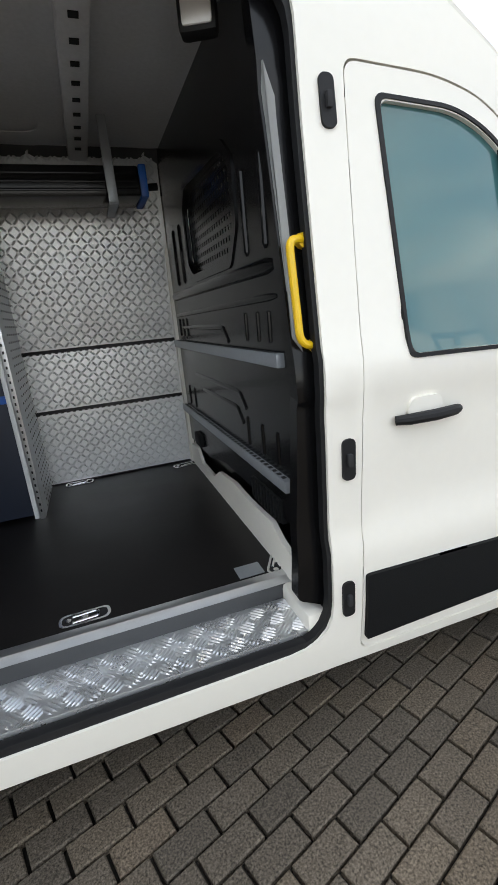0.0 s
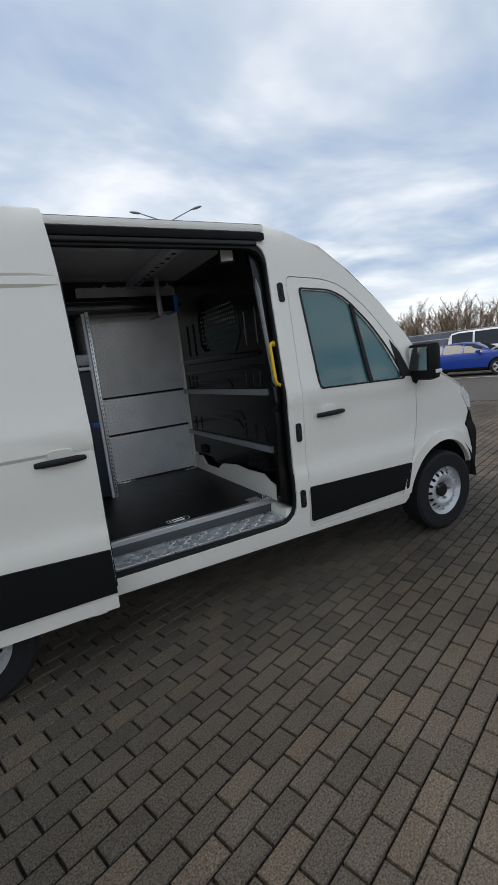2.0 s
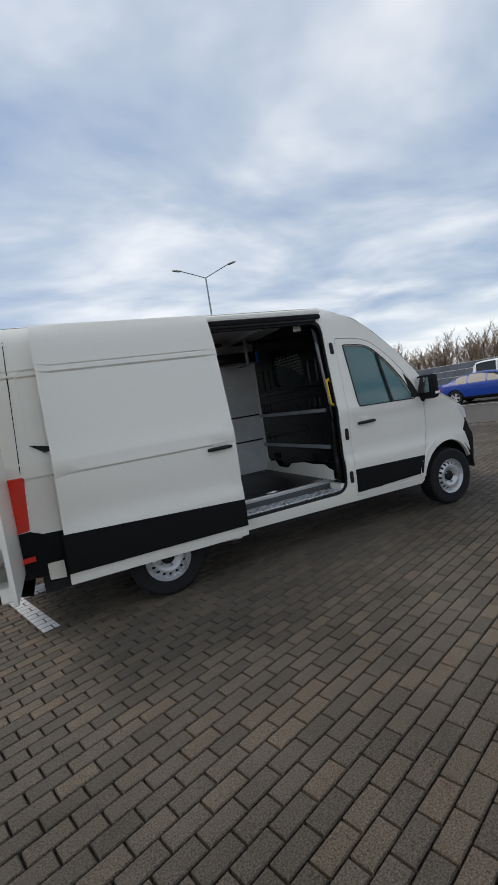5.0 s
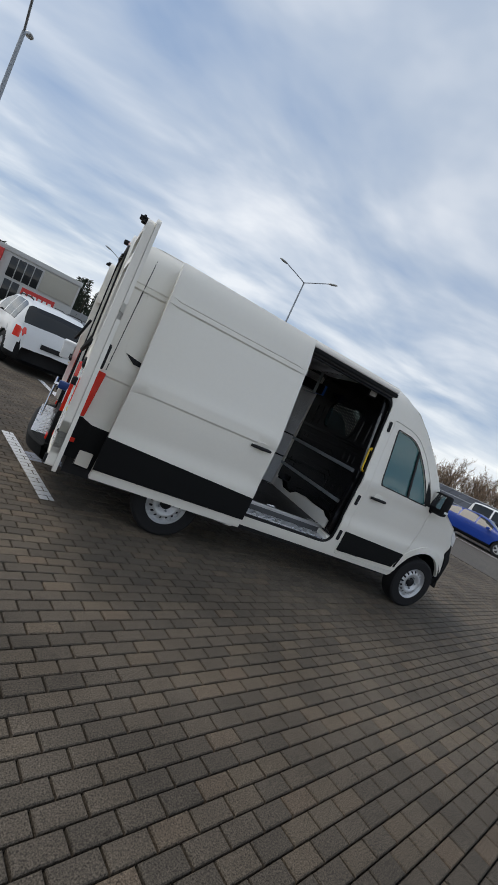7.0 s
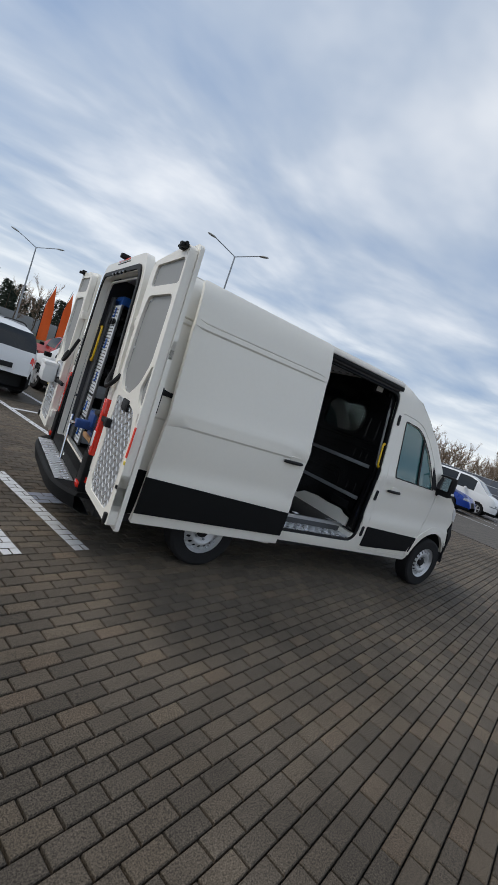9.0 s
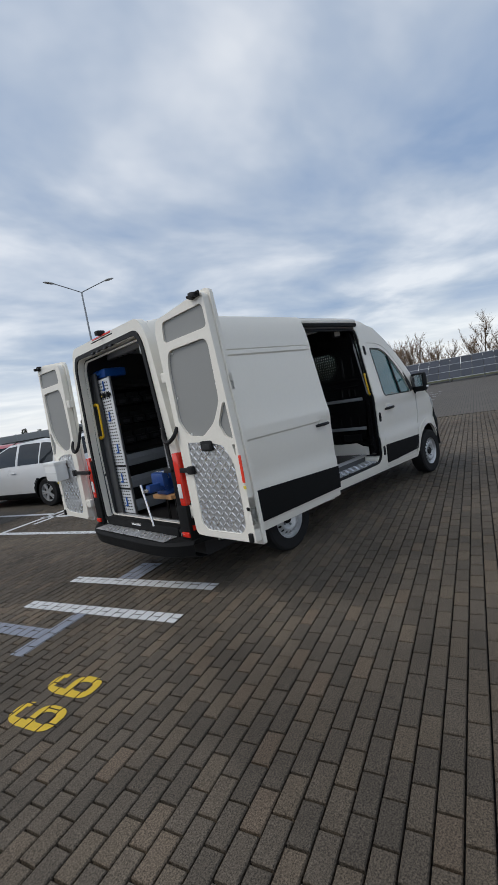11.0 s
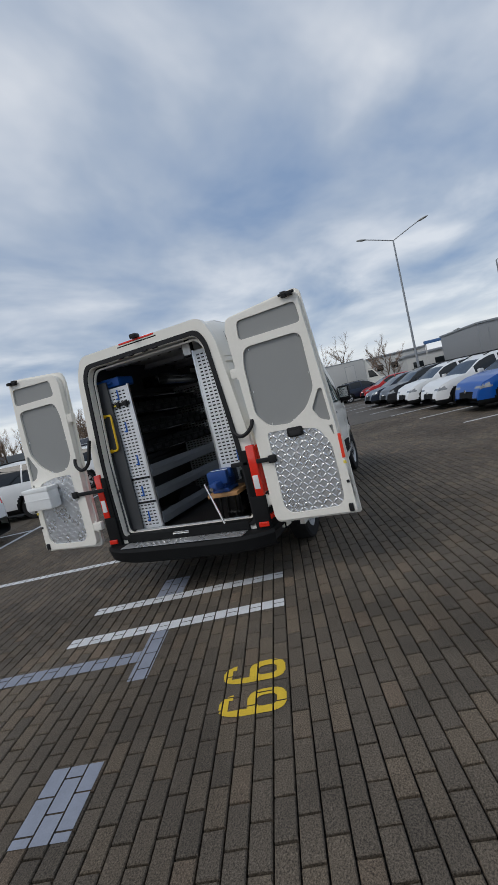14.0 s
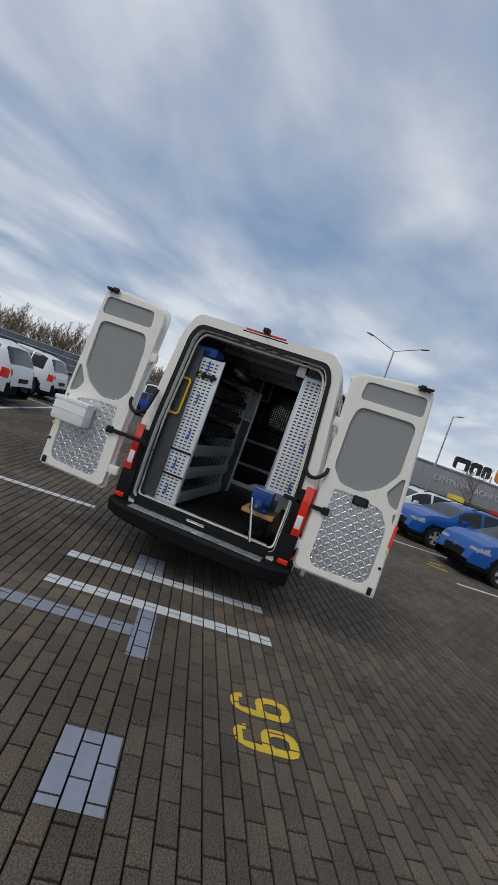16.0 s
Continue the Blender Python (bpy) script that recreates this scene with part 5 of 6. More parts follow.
    # snap the arch edges onto circles
    for r_ in rowsv:
        for i in range(n):
            X, Y, Z = r_[i]
            for wx in K["wh"]:
                d = math.hypot(X - wx, Z - K["r"])
                R = K["r"] + 0.05
                if abs(d - R) < 0.03 and abs(Y) > 0.75 * W and d > 0:
                    r_[i] = (wx + (X - wx) * R / d, Y, K["r"] + (Z - K["r"]) * R / d)
    roof_z = max(tz)
    for a, b_ in zip(range(len(xs) - 1), range(1, len(xs))):
        for i in range(n - 1):
            q = [rowsv[a][i], rowsv[b_][i], rowsv[b_][i + 1], rowsv[a][i + 1]]
            cx = sum(p[0] for p in q) / 4; cy = sum(p[1] for p in q) / 4; cz = sum(p[2] for p in q) / 4
            if abs(cy) > 0.72 * W and any(math.hypot(cx - w, cz - K["r"]) < K["r"] + 0.048 for w in K["wh"]) and cz < 0.8:
                continue
            j = i if i < half_n else n - 2 - i
            zt = float(np.interp(cx, tx, tz)); slope = (float(np.interp(cx + 0.05, tx, tz)) - float(np.interp(cx - 0.05, tx, tz))) / 0.1
            key = "body"
            mid = cx / L
            if 15 <= j <= 18 and zt > belt + 0.25:
                x0 = 0.45 if kind != "sedan" else 1.0
                spans = ((x0 + 0.05, x0 + 0.52), (x0 + 0.60, x0 + 1.40), (x0 + 1.48, x0 + 2.30)) if kind != "mpv" else ((0.3, 1.3), (1.4, 2.5), (2.6, 3.55))
                for k_, (s0, s1) in enumerate(spans):
                    if s0 < cx < s1:
                        key = "side_window%d%d" % (k_, i < half_n)
            if j >= 20 and slope < -0.32 and mid > 0.5 and zt > belt + 0.06:
                key = "windscreen"
            if j >= 19 and slope > 0.45 and mid < 0.3 and zt > belt + 0.10:
                key = "rear_window"
            if cz < 0.36 and key == "body":
                key = "sill"
            if kind in ("suv", "cross") and key == "body" and abs(cy) > 0.8 * W and any(math.hypot(cx - w, cz - K["r"]) < K["r"] + 0.13 for w in K["wh"]):
                key = "arch_trim"
            if cx > L - 0.36 and 0.66 < cz < 0.77 and abs(cy) > 0.48 * W:
                key = "headlight%d" % (cy > 0)
            if cx < 0.26 and 0.80 < cz < 0.92 and abs(cy) > 0.62 * W:
                key = "tail_light%d" % (cy > 0)
            if cx > L - 0.16 and 0.40 < cz < 0.62 and abs(cy) < 0.5 * W:
                key = "grille"
            if cx < 0.10 and cz < 0.62 and key == "body":
                key = "rear_apron"
            groups.setdefault(key, []).append(q)
    look_ = {"body": paint, "windscreen": M_CARGLASS, "rear_window": M_CARGLASS, "side_window": M_CARGLASS, "sill": M_BLACKTRIM, "arch_trim": M_BLACKTRIM, "headlight": M_HEAD, "tail_light": M_RED, "grille": M_BLACKTRIM, "rear_apron": M_BLACKTRIM}
    for key, qs in groups.items():
        bm_ = bmesh.new()
        seen = {}
        for q in qs:
            vs = []
            for p in q:
                k = (round(p[0], 4), round(p[1], 4), round(p[2], 4))
                if k not in seen:
                    seen[k] = bm_.verts.new(p)
                if seen[k] not in vs:
                    vs.append(seen[k])
            if len(vs) > 2:
                try:
                    bm_.faces.new(vs)
                except ValueError:
                    pass
        nm = key.rstrip("01234")
        part(nm, bm_, look_[nm], car, sharp=50)
    part("inner_shell", box(0.35, L - 0.35, -W * 0.74, W * 0.74, 0.22, belt - 0.12), M_DARK, car)
    r = K["r"]
    for wx in K["wh"]:
        for s_ in (-1, 1):
            yy = s_ * (W - 0.115)
            w_ = part("wheel", at(lathe([(r * 0.64, -0.10), (r * 0.93, -0.105), (r, -0.07), (r, 0.07), (r * 0.93, 0.105), (r * 0.64, 0.10)], 28), pose(wx, yy, r)), M_TYRE, car)
            rim = bmesh.new()
            lathe([(r * 0.66, s_ * 0.095), (r * 0.60, s_ * 0.09), (r * 0.58, s_ * 0.03)], 28, rim)
            for k in range(5):
                a_ = 2 * math.pi * k / 5
                for da in (-0.14, 0.14):
                    box(0.02, r * 0.62, -0.013 + s_ * 0.085, 0.013 + s_ * 0.085, -0.018, 0.018, 0, rim, pose(0, 0, 0, 0, 0, 0) @ Euler((0, a_ + da, 0)).to_matrix().to_4x4())
            lathe([(0, s_ * 0.10), (0.05, s_ * 0.098), (0.06, s_ * 0.06)], 16, rim)
            part("rim", at(rim, pose(wx, yy, r)), M_RIM, w_, "silver alloy rim")
            part("hub_shadow", at(lathe([(0, s_ * 0.02), (r * 0.62, s_ * 0.02)], 20), pose(wx, yy, r)), M_DARK, w_)
    for s_ in (-1, 1):
        mx_ = float(np.interp(0.5, (0, 1), (L * 0.60, L * 0.68)))
        part("mirror", box(mx_ - 0.07, mx_ + 0.07, s_ * (W + 0.02), s_ * (W + 0.19), belt + 0.0, belt + 0.13, 0.03), paint if kind != "suv" else M_BLACKTRIM, car)
        part("door_handle", box(L * 0.43, L * 0.47, s_ * (W - 0.02), s_ * (W + 0.012), belt - 0.14, belt - 0.115, 0.006), paint, car)
        if kind in ("suv", "cross"):
            part("roof_rail", tube([(0.7, s_ * 0.60, roof_z - 0.01), (0.9, s_ * 0.62, roof_z + 0.035), (2.0, s_ * 0.62, roof_z + 0.03), (2.25, s_ * 0.60, roof_z - 0.04)], 0.015, 6), M_BLACKTRIM, car)
    part("rear_plate", box(-0.018, 0.03, -0.26, 0.26, 0.66, 0.77, 0.004), M_SLOT, car)
    part("front_badge", at(lathe([(0, 0.012), (0.05, 0.01), (0.055, 0)], 16), pose(L - 0.02, 0, 0.62, 0, 0, -90)), M_CHROME, car)
    car.matrix_world = pose(x, y, 0, 0, 0, turn) @ Matrix.Translation((-L / 2, 0, 0))
    return car


U18, V18 = 18.0, 108.0
# the row of display cars on one side, noses toward the drive
ROW = [("bright blue compact crossover with black arches, nose to the drive", "blue", "cross"), ("bright blue compact crossover beside a white one", "blue", "cross"),
       ("white compact crossover beside a blue one", "white", "cross"), ("white compact crossover beside a black car", "white", "cross"),
       ("black compact crossover in the display row", "black", "cross"), ("dark navy hatchback in the display row", "navy", "hatch")]
for i, (lb, c, k) in enumerate(ROW):
    parked_car(lb, M_CARS[c], k, 8.65 + 2.75 * i, -6.35 + 1.0 * i, 112, "display cars in a row")
parked_car("bright red hatchback beyond the display row", M_CARS["red"], "hatch", 31.0, 0.0, 112, "display cars in a row")
parked_car("dark grey hatchback, tail to the drive", M_CARS["navy"], "cross", 33.0, 2.3, -68, "display cars in a row")
parked_car("deep blue saloon car parked by the solar panels", M_CARS["deepblue"], "sedan", 19.85, 9.4, -72, "cars by the solar panels")
parked_car("white people carrier behind the blue saloon", M_CARS["white"], "mpv", 23.05, 9.8, -72, "cars by the solar panels")
parked_car("white electric crossover, tail toward the van", M_CARS["white"], "suv", -1.05, 8.5, 108, "cars behind the van")
parked_car("white electric crossover with black lower trim", M_CARS["white"], "suv", 1.95, 8.5, 108, "cars behind the van")
parked_car("red coupe-backed crossover by the orange flags", M_CARS["red"], "suv", 2.6, 16.5, 108, "cars behind the van")
parked_car("black estate car in the far row", M_CARS["black"], "suv", -0.6, 16.0, 108, "cars behind the van")
parked_car("white crossover with dark glass and plate", M_CARS["white"], "suv", 5.6, 9.6, 108, "cars behind the van")
parked_car("white crossover with dark glass and alloy wheels", M_CARS["white"], "suv", 9.7, 11.4, 108, "cars behind the van")

# ---- lamps ----


def street_lamp(x, y, h, turn, arm=1.3, drop=0.75, arms=(-1, 1)):
    g = thing("street_lamp", "tall grey car-park lamp post with two curved arms", "street lamp", "car-park lamps")
    part("pole", tube([(0, 0, 0), (0, 0, h * 0.4), (0, 0, h - drop)], [0.10, 0.08, 0.055], 12), M_POLE, g)
    for s_ in arms:
        a_ = part("arm", tube([(0, 0, h - drop), (s_ * arm * 0.5, 0, h - drop * 0.5), (s_ * arm, 0, h - 0.02)], 0.035, 8), M_POLE, g)
        head_ = bmesh.new()
        bmesh.ops.create_uvsphere(head_, u_segments=16, v_segments=8, radius=1)
        at(head_, pose(s_ * (arm + 0.25), 0, h + 0.03, 0, -s_ * 12, 0) @ Matrix.Diagonal((0.38, 0.15, 0.075, 1)))
        part("lamp_head", head_, M_LAMPHEAD, a_)
    g.matrix_world = pose(x, y, 0, 0, 0, turn)


street_lamp(12.76, 25.87, 11.95, -22, 1.75)
street_lamp(31.85, -2.2, 11.6, 90, 1.9)
street_lamp(1.7, 46.0, 9.6, 0, 1.8)
street_lamp(-4.5, 12.0, 9.4, 100, 1.7)
street_lamp(41.0, -9.8, 9.0, -90, 0.35, 0.15, (1,))

# ---- far surroundings ----
M_PV = mat("solar_module_blue_black", (0.045, 0.05, 0.062), 0.55, 0.0, 0.12, 1.5, 0, 30, island=0.2, spec=0.25)
M_BARK = mat("bare_winter_bark", (0.10, 0.075, 0.055), 0.9, 0, 0.25, 3, 0, 30)
M_TWIG = mat("brown_winter_twigs", (0.25, 0.175, 0.125), 0.9, 0, 0.3, 0.8, 0, 10)
M_PINE = mat("dark_pine_needles", (0.022, 0.034, 0.02), 0.85, 0, 0.3, 0.8, 0, 12)
M_STORE = mat("grey_metal_cladding", (0.26, 0.27, 0.28), 0.55, 0.1, 0.06, 0.3, 0, 8)
M_WALLW = mat("off_white_render", (0.52, 0.52, 0.50), 0.8, 0, 0.06, 0.4, 0.05, 10)
M_ORANGE = mat("orange_sign_enamel", (0.75, 0.24, 0.02), 0.4, 0, 0.05, 1)
M_FLAG = mat("orange_flag_cloth", (0.80, 0.12, 0.015), 0.8, 0, 0.1, 3, 0.1, 40)
M_SIGNDARK = mat("black_sign_letters", (0.014, 0.014, 0.016), 0.5)
M_SIGNRED = mat("red_sign_board", (0.55, 0.03, 0.025), 0.5, 0, 0.06, 2)
M_SILVERTXT = mat("light_sign_lettering", (0.55, 0.56, 0.57), 0.4, 0.3, 0.04, 4)
M_GRASS = mat("dull_winter_grass", (0.07, 0.072, 0.03), 0.95, 0, 0.35, 0.5, 0.4, 20)
M_BEAM = mat("blue_steel_beam", (0.05, 0.13, 0.30), 0.5, 0, 0.08, 1)

# bank of solar modules on a sloped frame
PVX, PVY = 43.0, 14.0
solar = thing("solar_array", "long sloped bank of dark solar modules on a steel frame", "solar array")
fwd = Vector((-0.309, 0.951, 0)); side_v = Vector((0.951, 0.309, 0))
tilt = radians(24)
up_v = (side_v * math.cos(tilt) + Vector((0, 0, 1)) * math.sin(tilt))
pv_m = bpy.data.meshes.new("module")
bm_ = box(-0.5, 0.5, -0.82, 0.82, -0.02, 0.02, 0.006)
bm_.to_mesh(pv_m); bm_.free(); pv_m.materials.append(M_PV)
base_m = Matrix((fwd, up_v, fwd.cross(up_v))).transposed().to_4x4()
for c in range(-9, 27):
    for r in range(3):
        o_ = new("module", pv_m)
        o_.parent = solar
        o_.matrix_basis = Matrix.Translation(Vector((PVX, PVY, 0.35)) + fwd * (c * 1.04) + up_v * (0.85 + r * 1.68)) @ base_m
for c in range(-9, 28, 3):
    for d_, hh in ((0.3, 0.45), (4.2, 2.1)):
        p_ = Vector((PVX, PVY, 0)) + fwd * (c * 1.04 - 0.5) + side_v * d_
        part("post", tube([p_, p_ + Vector((0, 0, hh))], 0.05, 6), M_POLE, solar)
for r in range(4):
    a_ = Vector((PVX, PVY, 0.37)) + up_v * (r * 1.68) + fwd * -9.8; b__ = a_ + fwd * 37.5
    part("rail", tube([a_, b__], 0.035, 4), M_ALUBAR, solar)

# leafless trees


def bare_tree(seed, h, label, group, leafy=None):
    rn = random.Random(seed)
    t = thing("bare_tree" if leafy is None else "pine_tree", label, "tree", group)
    wood = bmesh.new()
    tw_v, tw_f = [], []

    def twig(p, d, ln, w):
        q = p + d * ln
        s_ = d.orthogonal().normalized() * w
        s_.rotate(Euler((0, 0, rn.uniform(0, 6))))
        k = len(tw_v)
        tw_v.extend([tuple(p - s_), tuple(p + s_), tuple(q + s_ * 0.3), tuple(q - s_ * 0.3)])
        tw_f.append((k, k + 1, k + 2, k + 3))

    def grow(p, d, ln, r, lvl):
        pts, rad = [p], [r]
        for i in range(3):
            d = (d + Vector((rn.uniform(-.2, .2), rn.uniform(-.2, .2), rn.uniform(0, .18)))).normalized()
            p = p + d * ln / 3
            pts.append(p); rad.append(r * (1 - 0.22 * (i + 1)))
        tube(pts, rad, 5 if lvl else 7, wood, False)
        kids = 7 if lvl == 0 else 4
        if lvl < 2:
            for k in range(kids):
                q = pts[1 + k % 3] if lvl else pts[0].lerp(pts[-1], 0.3 + 0.7 * k / kids)
                a = rn.uniform(0, 6.28); e = rn.uniform(0.45, 0.95)
                nd = (d * math.cos(e) + Vector((math.cos(a), math.sin(a), 0.15)) * math.sin(e)).normalized()
                grow(q, nd, ln * rn.uniform(0.35, 0.55), r * 0.42, lvl + 1)
        else:
            for k in range(40):
                q = pts[rn.randrange(4)]
                nd = (d + Vector((rn.uniform(-1, 1), rn.uniform(-1, 1), rn.uniform(-.3, 1)))).normalized()
                twig(q, nd, rn.uniform(0.35, 0.95) * h / 9, 0.016)
    if leafy is None:
        grow(Vector((0, 0, 0)), Vector((0, 0, 1)), h * 0.72, h * 0.014, 0)
        part("trunk", wood, M_BARK, t, smooth=False)
    else:
        tube([(0, 0, 0), (0.1, 0, h * 0.5), (0, 0, h)], [h * 0.018, h * 0.012, 0.02], 6, wood)
        part("trunk", wood, M_BARK, t)
        for k in range(900):
            z = h * (0.12 + 0.88 * rn.random() ** 1.1)
            rr = (1 - z / h) * h * 0.27 + 0.25
            a = rn.uniform(0, 6.28); q = rr * rn.random() ** 0.5
            twig(Vector((q * math.cos(a), q * math.sin(a), z)), Vector((math.cos(a), math.sin(a), rn.uniform(-.5, .4))).normalized(), rn.uniform(.3, .8), 0.10)
    me_ = bpy.data.meshes.new("crown"); me_.from_pydata(tw_v, [], tw_f); me_.materials.append(M_TWIG if leafy is None else M_PINE)
    c_ = new("crown", me_); c_.parent = t
    return t


KINDS = [bare_tree(s_, 9.0, "bare brown winter tree in a wood edge", "wood edge") for s_ in range(7)]
PINES = [bare_tree(40 + s_, 8.0, "dark green pine in a far tree belt", "pine belt", True) for s_ in range(3)]
rn = random.Random(12)
used = set()


def plant(kinds, az, dist, s_):
    src = kinds[rn.randrange(len(kinds))]
    m_ = Matrix.Translation((dist * math.cos(radians(az)), dist * math.sin(radians(az)) - 3, -0.05)) @ Euler((0, 0, rn.uniform(0, 6.28))).to_matrix().to_4x4()
    if src.name not in used:
        used.add(src.name)
        src.matrix_basis = m_ @ Matrix.Scale(s_, 4)
        return
    o_ = copy_thing(src, m_)
    o_.scale = (s_, s_, s_ * rn.uniform(0.9, 1.1))


for i in range(150):
    plant(KINDS, rn.uniform(23, 63), rn.uniform(64, 90), rn.uniform(0.50, 0.78))
for i in range(16):
    plant(KINDS, rn.uniform(14, 24), rn.uniform(62, 74), rn.uniform(0.42, 0.62))
for az, d_, s_ in ((4.5, 37, 0.42), (5.3, 38, 0.5), (10.5, 64, 0.95), (6.5, 62, 0.6), (-14.8, 42, 0.6), (12.8, 60, 0.7), (17.2, 57, 0.85), (88, 60, 0.7), (102, 70, 0.7), (86, 62, 0.8)):
    plant(KINDS, az, d_, s_)
for i in range(44):
    plant(PINES, rn.uniform(79, 105), rn.uniform(70, 84), rn.uniform(0.6, 0.95))
for i in range(14):
    plant(PINES, rn.uniform(-8.5, -3), rn.uniform(84, 92), rn.uniform(0.55, 0.75))
for i in range(10):
    plant(PINES, rn.uniform(62, 76), rn.uniform(75, 85), rn.uniform(0.4, 0.6))

bm_ = bmesh.new()
bank = []
for i in range(41):
    a_ = radians(10 + 100 * i / 40)
    bank.append([bm_.verts.new((r_ * math.cos(a_), r_ * math.sin(a_) - 3, z_)) for r_, z_ in ((52, -0.012), (58, 0.5), (95, 0.7), (120, -0.02))])
for p_, q_ in zip(bank, bank[1:]):
    for k in range(3):
        bm_.faces.new((p_[k], p_[k + 1], q_[k + 1], q_[k]))
bmesh.ops.recalc_face_normals(bm_, faces=bm_.faces)
tagged(part("verge", bm_, M_GRASS), "dull winter grass verge below the wood", "verge", kind="structure")

# box truck
truck = thing("box_truck", "white box truck parked by the solar modules", "truck")
tb = part("box_body", box(-3.1, 1.3, -1.1, 1.1, 0.85, 3.15, 0.03), M_WALLW, truck, "white box body")
part("side_door", box(-0.55, 0.3, -1.13, -1.10, 0.95, 2.75, 0.01), M_WALLW, tb)
part("door_gap", box(-0.58, 0.33, -1.108, -1.101, 0.92, 2.78, 0.0), M_POLE, tb)
part("door_lock", box(0.2, 0.26, -1.15, -1.12, 1.2, 1.4, 0.01), M_RUBBER, tb)
part("top_edge", box(-3.12, 1.32, -1.12, 1.12, 3.12, 3.19, 0.01), M_POLE, tb)
prof = [(1.35, 0.45), (3.2, 0.45), (3.25, 0.95), (3.0, 1.25), (2.55, 1.35), (2.0, 2.15), (1.35, 2.2)]
part("cab", skin(rounded(prof, 0.08), lambda u, v: (u, -0.98, v), (), 1.96, (), (), 0.3), M_WHITE, truck, "white cab")
part("cab_window", skin(rounded([(1.55, 1.4), (2.4, 1.4), (1.95, 2.02), (1.55, 2.05)], 0.05), lambda u, v: (u, -0.995, v), (), 0.02, (), (), 0.3), M_CARGLASS, truck)
part("deflector", skin([(1.3, 2.2), (2.0, 2.2), (1.5, 3.1), (1.3, 3.15)], lambda u, v: (u, -0.9, v), (), 1.8, (), (), 0.4), M_WHITE, truck)
part("chassis", box(-3.0, 2.9, -0.8, 0.8, 0.4, 0.85, 0.02), M_DARK, truck)
for wx in (-1.7, 2.5):
    for s_ in (-1, 1):
        w_ = part("wheel", at(lathe([(0.2, -0.11), (0.33, -0.11), (0.35, -0.06), (0.35, 0.06), (0.33, 0.11), (0.2, 0.11)], 24), pose(wx, s_ * 0.9, 0.35)), M_TYRE, truck)
        part("rim", at(lathe([(0, s_ * 0.06), (0.1, s_ * 0.09), (0.21, s_ * 0.10)], 20), pose(wx, s_ * 0.9, 0.35)), M_RIM, w_)
part("marker_lamp", box(-3.05, -2.9, -1.13, -1.10, 1.05, 1.12, 0.01), M_RED, truck)
truck.matrix_world = pose(42.3, 4.6, 0, 0, 0, -60) @ Matrix.Scale(1.12, 4)

# store with its roof sign
store = thing("store_building", "grey metal-clad building store with a sign on the roof", "building")
part("wall", box(-14, 14, 0, 10, 0, 4.3, 0.03), M_STORE, store)
for k in range(28):
    part("cladding_seam", box(-14 + k, -13.97 + k, -0.02, 0.0, 0, 4.3), M_POLE, store)
part("parapet", box(-14.1, 14.1, -0.1, 10.1, 4.3, 4.5, 0.02), M_POLE, store)


def words(text, size, depth, material, parent, m_, name="lettering"):
    cu = bpy.data.curves.new(name, "FONT")
    cu.body, cu.size, cu.extrude = text, size, depth
    tmp = bpy.data.objects.new(name, cu)
    me_ = bpy.data.meshes.new_from_object(tmp)
    bpy.data.objects.remove(tmp)
    me_.materials.append(material)
    o_ = new(name, me_)
    o_.parent = parent
    o_.matrix_basis = m_
    return o_


words("CENTRUM ZAOPATRZENIA BUDOWNICTWA", 0.92, 0.03, M_SILVERTXT, store, pose(-10.6, -0.05, 2.75, 90, 0, 0))
# roof sign drawn as plain shapes
for i, (w_, h_) in enumerate(((1.9, 1.35), (1.3, 1.35), (1.0, 1.35))):
    x_ = -8.9 + (0, 2.1, 3.6)[i]
    part("sign_letter", skin(rounded([(x_, 4.75), (x_ + w_, 4.75), (x_ + w_, 4.75 + h_), (x_, 4.75 + h_)], 0.35), lambda u, v: (u, -0.15, v), [rounded([(x_ + 0.35, 4.7 + 0.05), (x_ + w_ - 0.4, 4.8), (x_ + w_ - 0.4, 5.55), (x_ + 0.35, 5.5)], 0.1)], 0.25, (), (), 0.2), M_SIGNDARK, store, "black sign letter shape")
part("sign_mark", skin(rounded([(-3.6, 4.9), (-2.1, 4.4), (6.5, 4.4), (6.5, 7.0), (-2.1, 7.0), (-3.6, 6.6)], 0.3), lambda u, v: (u, -0.2, v), [rounded([(-2.6, 5.3), (-1.5, 5.1), (6.0, 5.1), (6.0, 6.3), (-1.5, 6.3), (-2.6, 6.1)], 0.2)], 0.3, (), (), 0.3), M_ORANGE, store, "orange sign frame shape")
for x_ in (-7.0, -4.0, -1.0, 2.0, 5.0):
    part("sign_post", box(x_ - 0.05, x_ + 0.05, -0.05, 0.05, 4.4, 5.2), M_POLE, store)
part("stored_goods", box(-9, -7.5, -2.2, -1.2, 0, 1.9, 0.05), M_STICKER, store)
part("stored_pallets", box(-7, -4.5, -2.4, -1.2, 0, 1.6, 0.05), M_BARK, store)
part("red_barrier", box(-4, 6, -1.8, -1.6, 1.1, 1.7, 0.05), M_SIGNRED, store)
store.matrix_world = pose(51.5, -21.5, 0, 0, 0, -72 + 0) @ pose(0, 0, 0, 0, 0, 0)

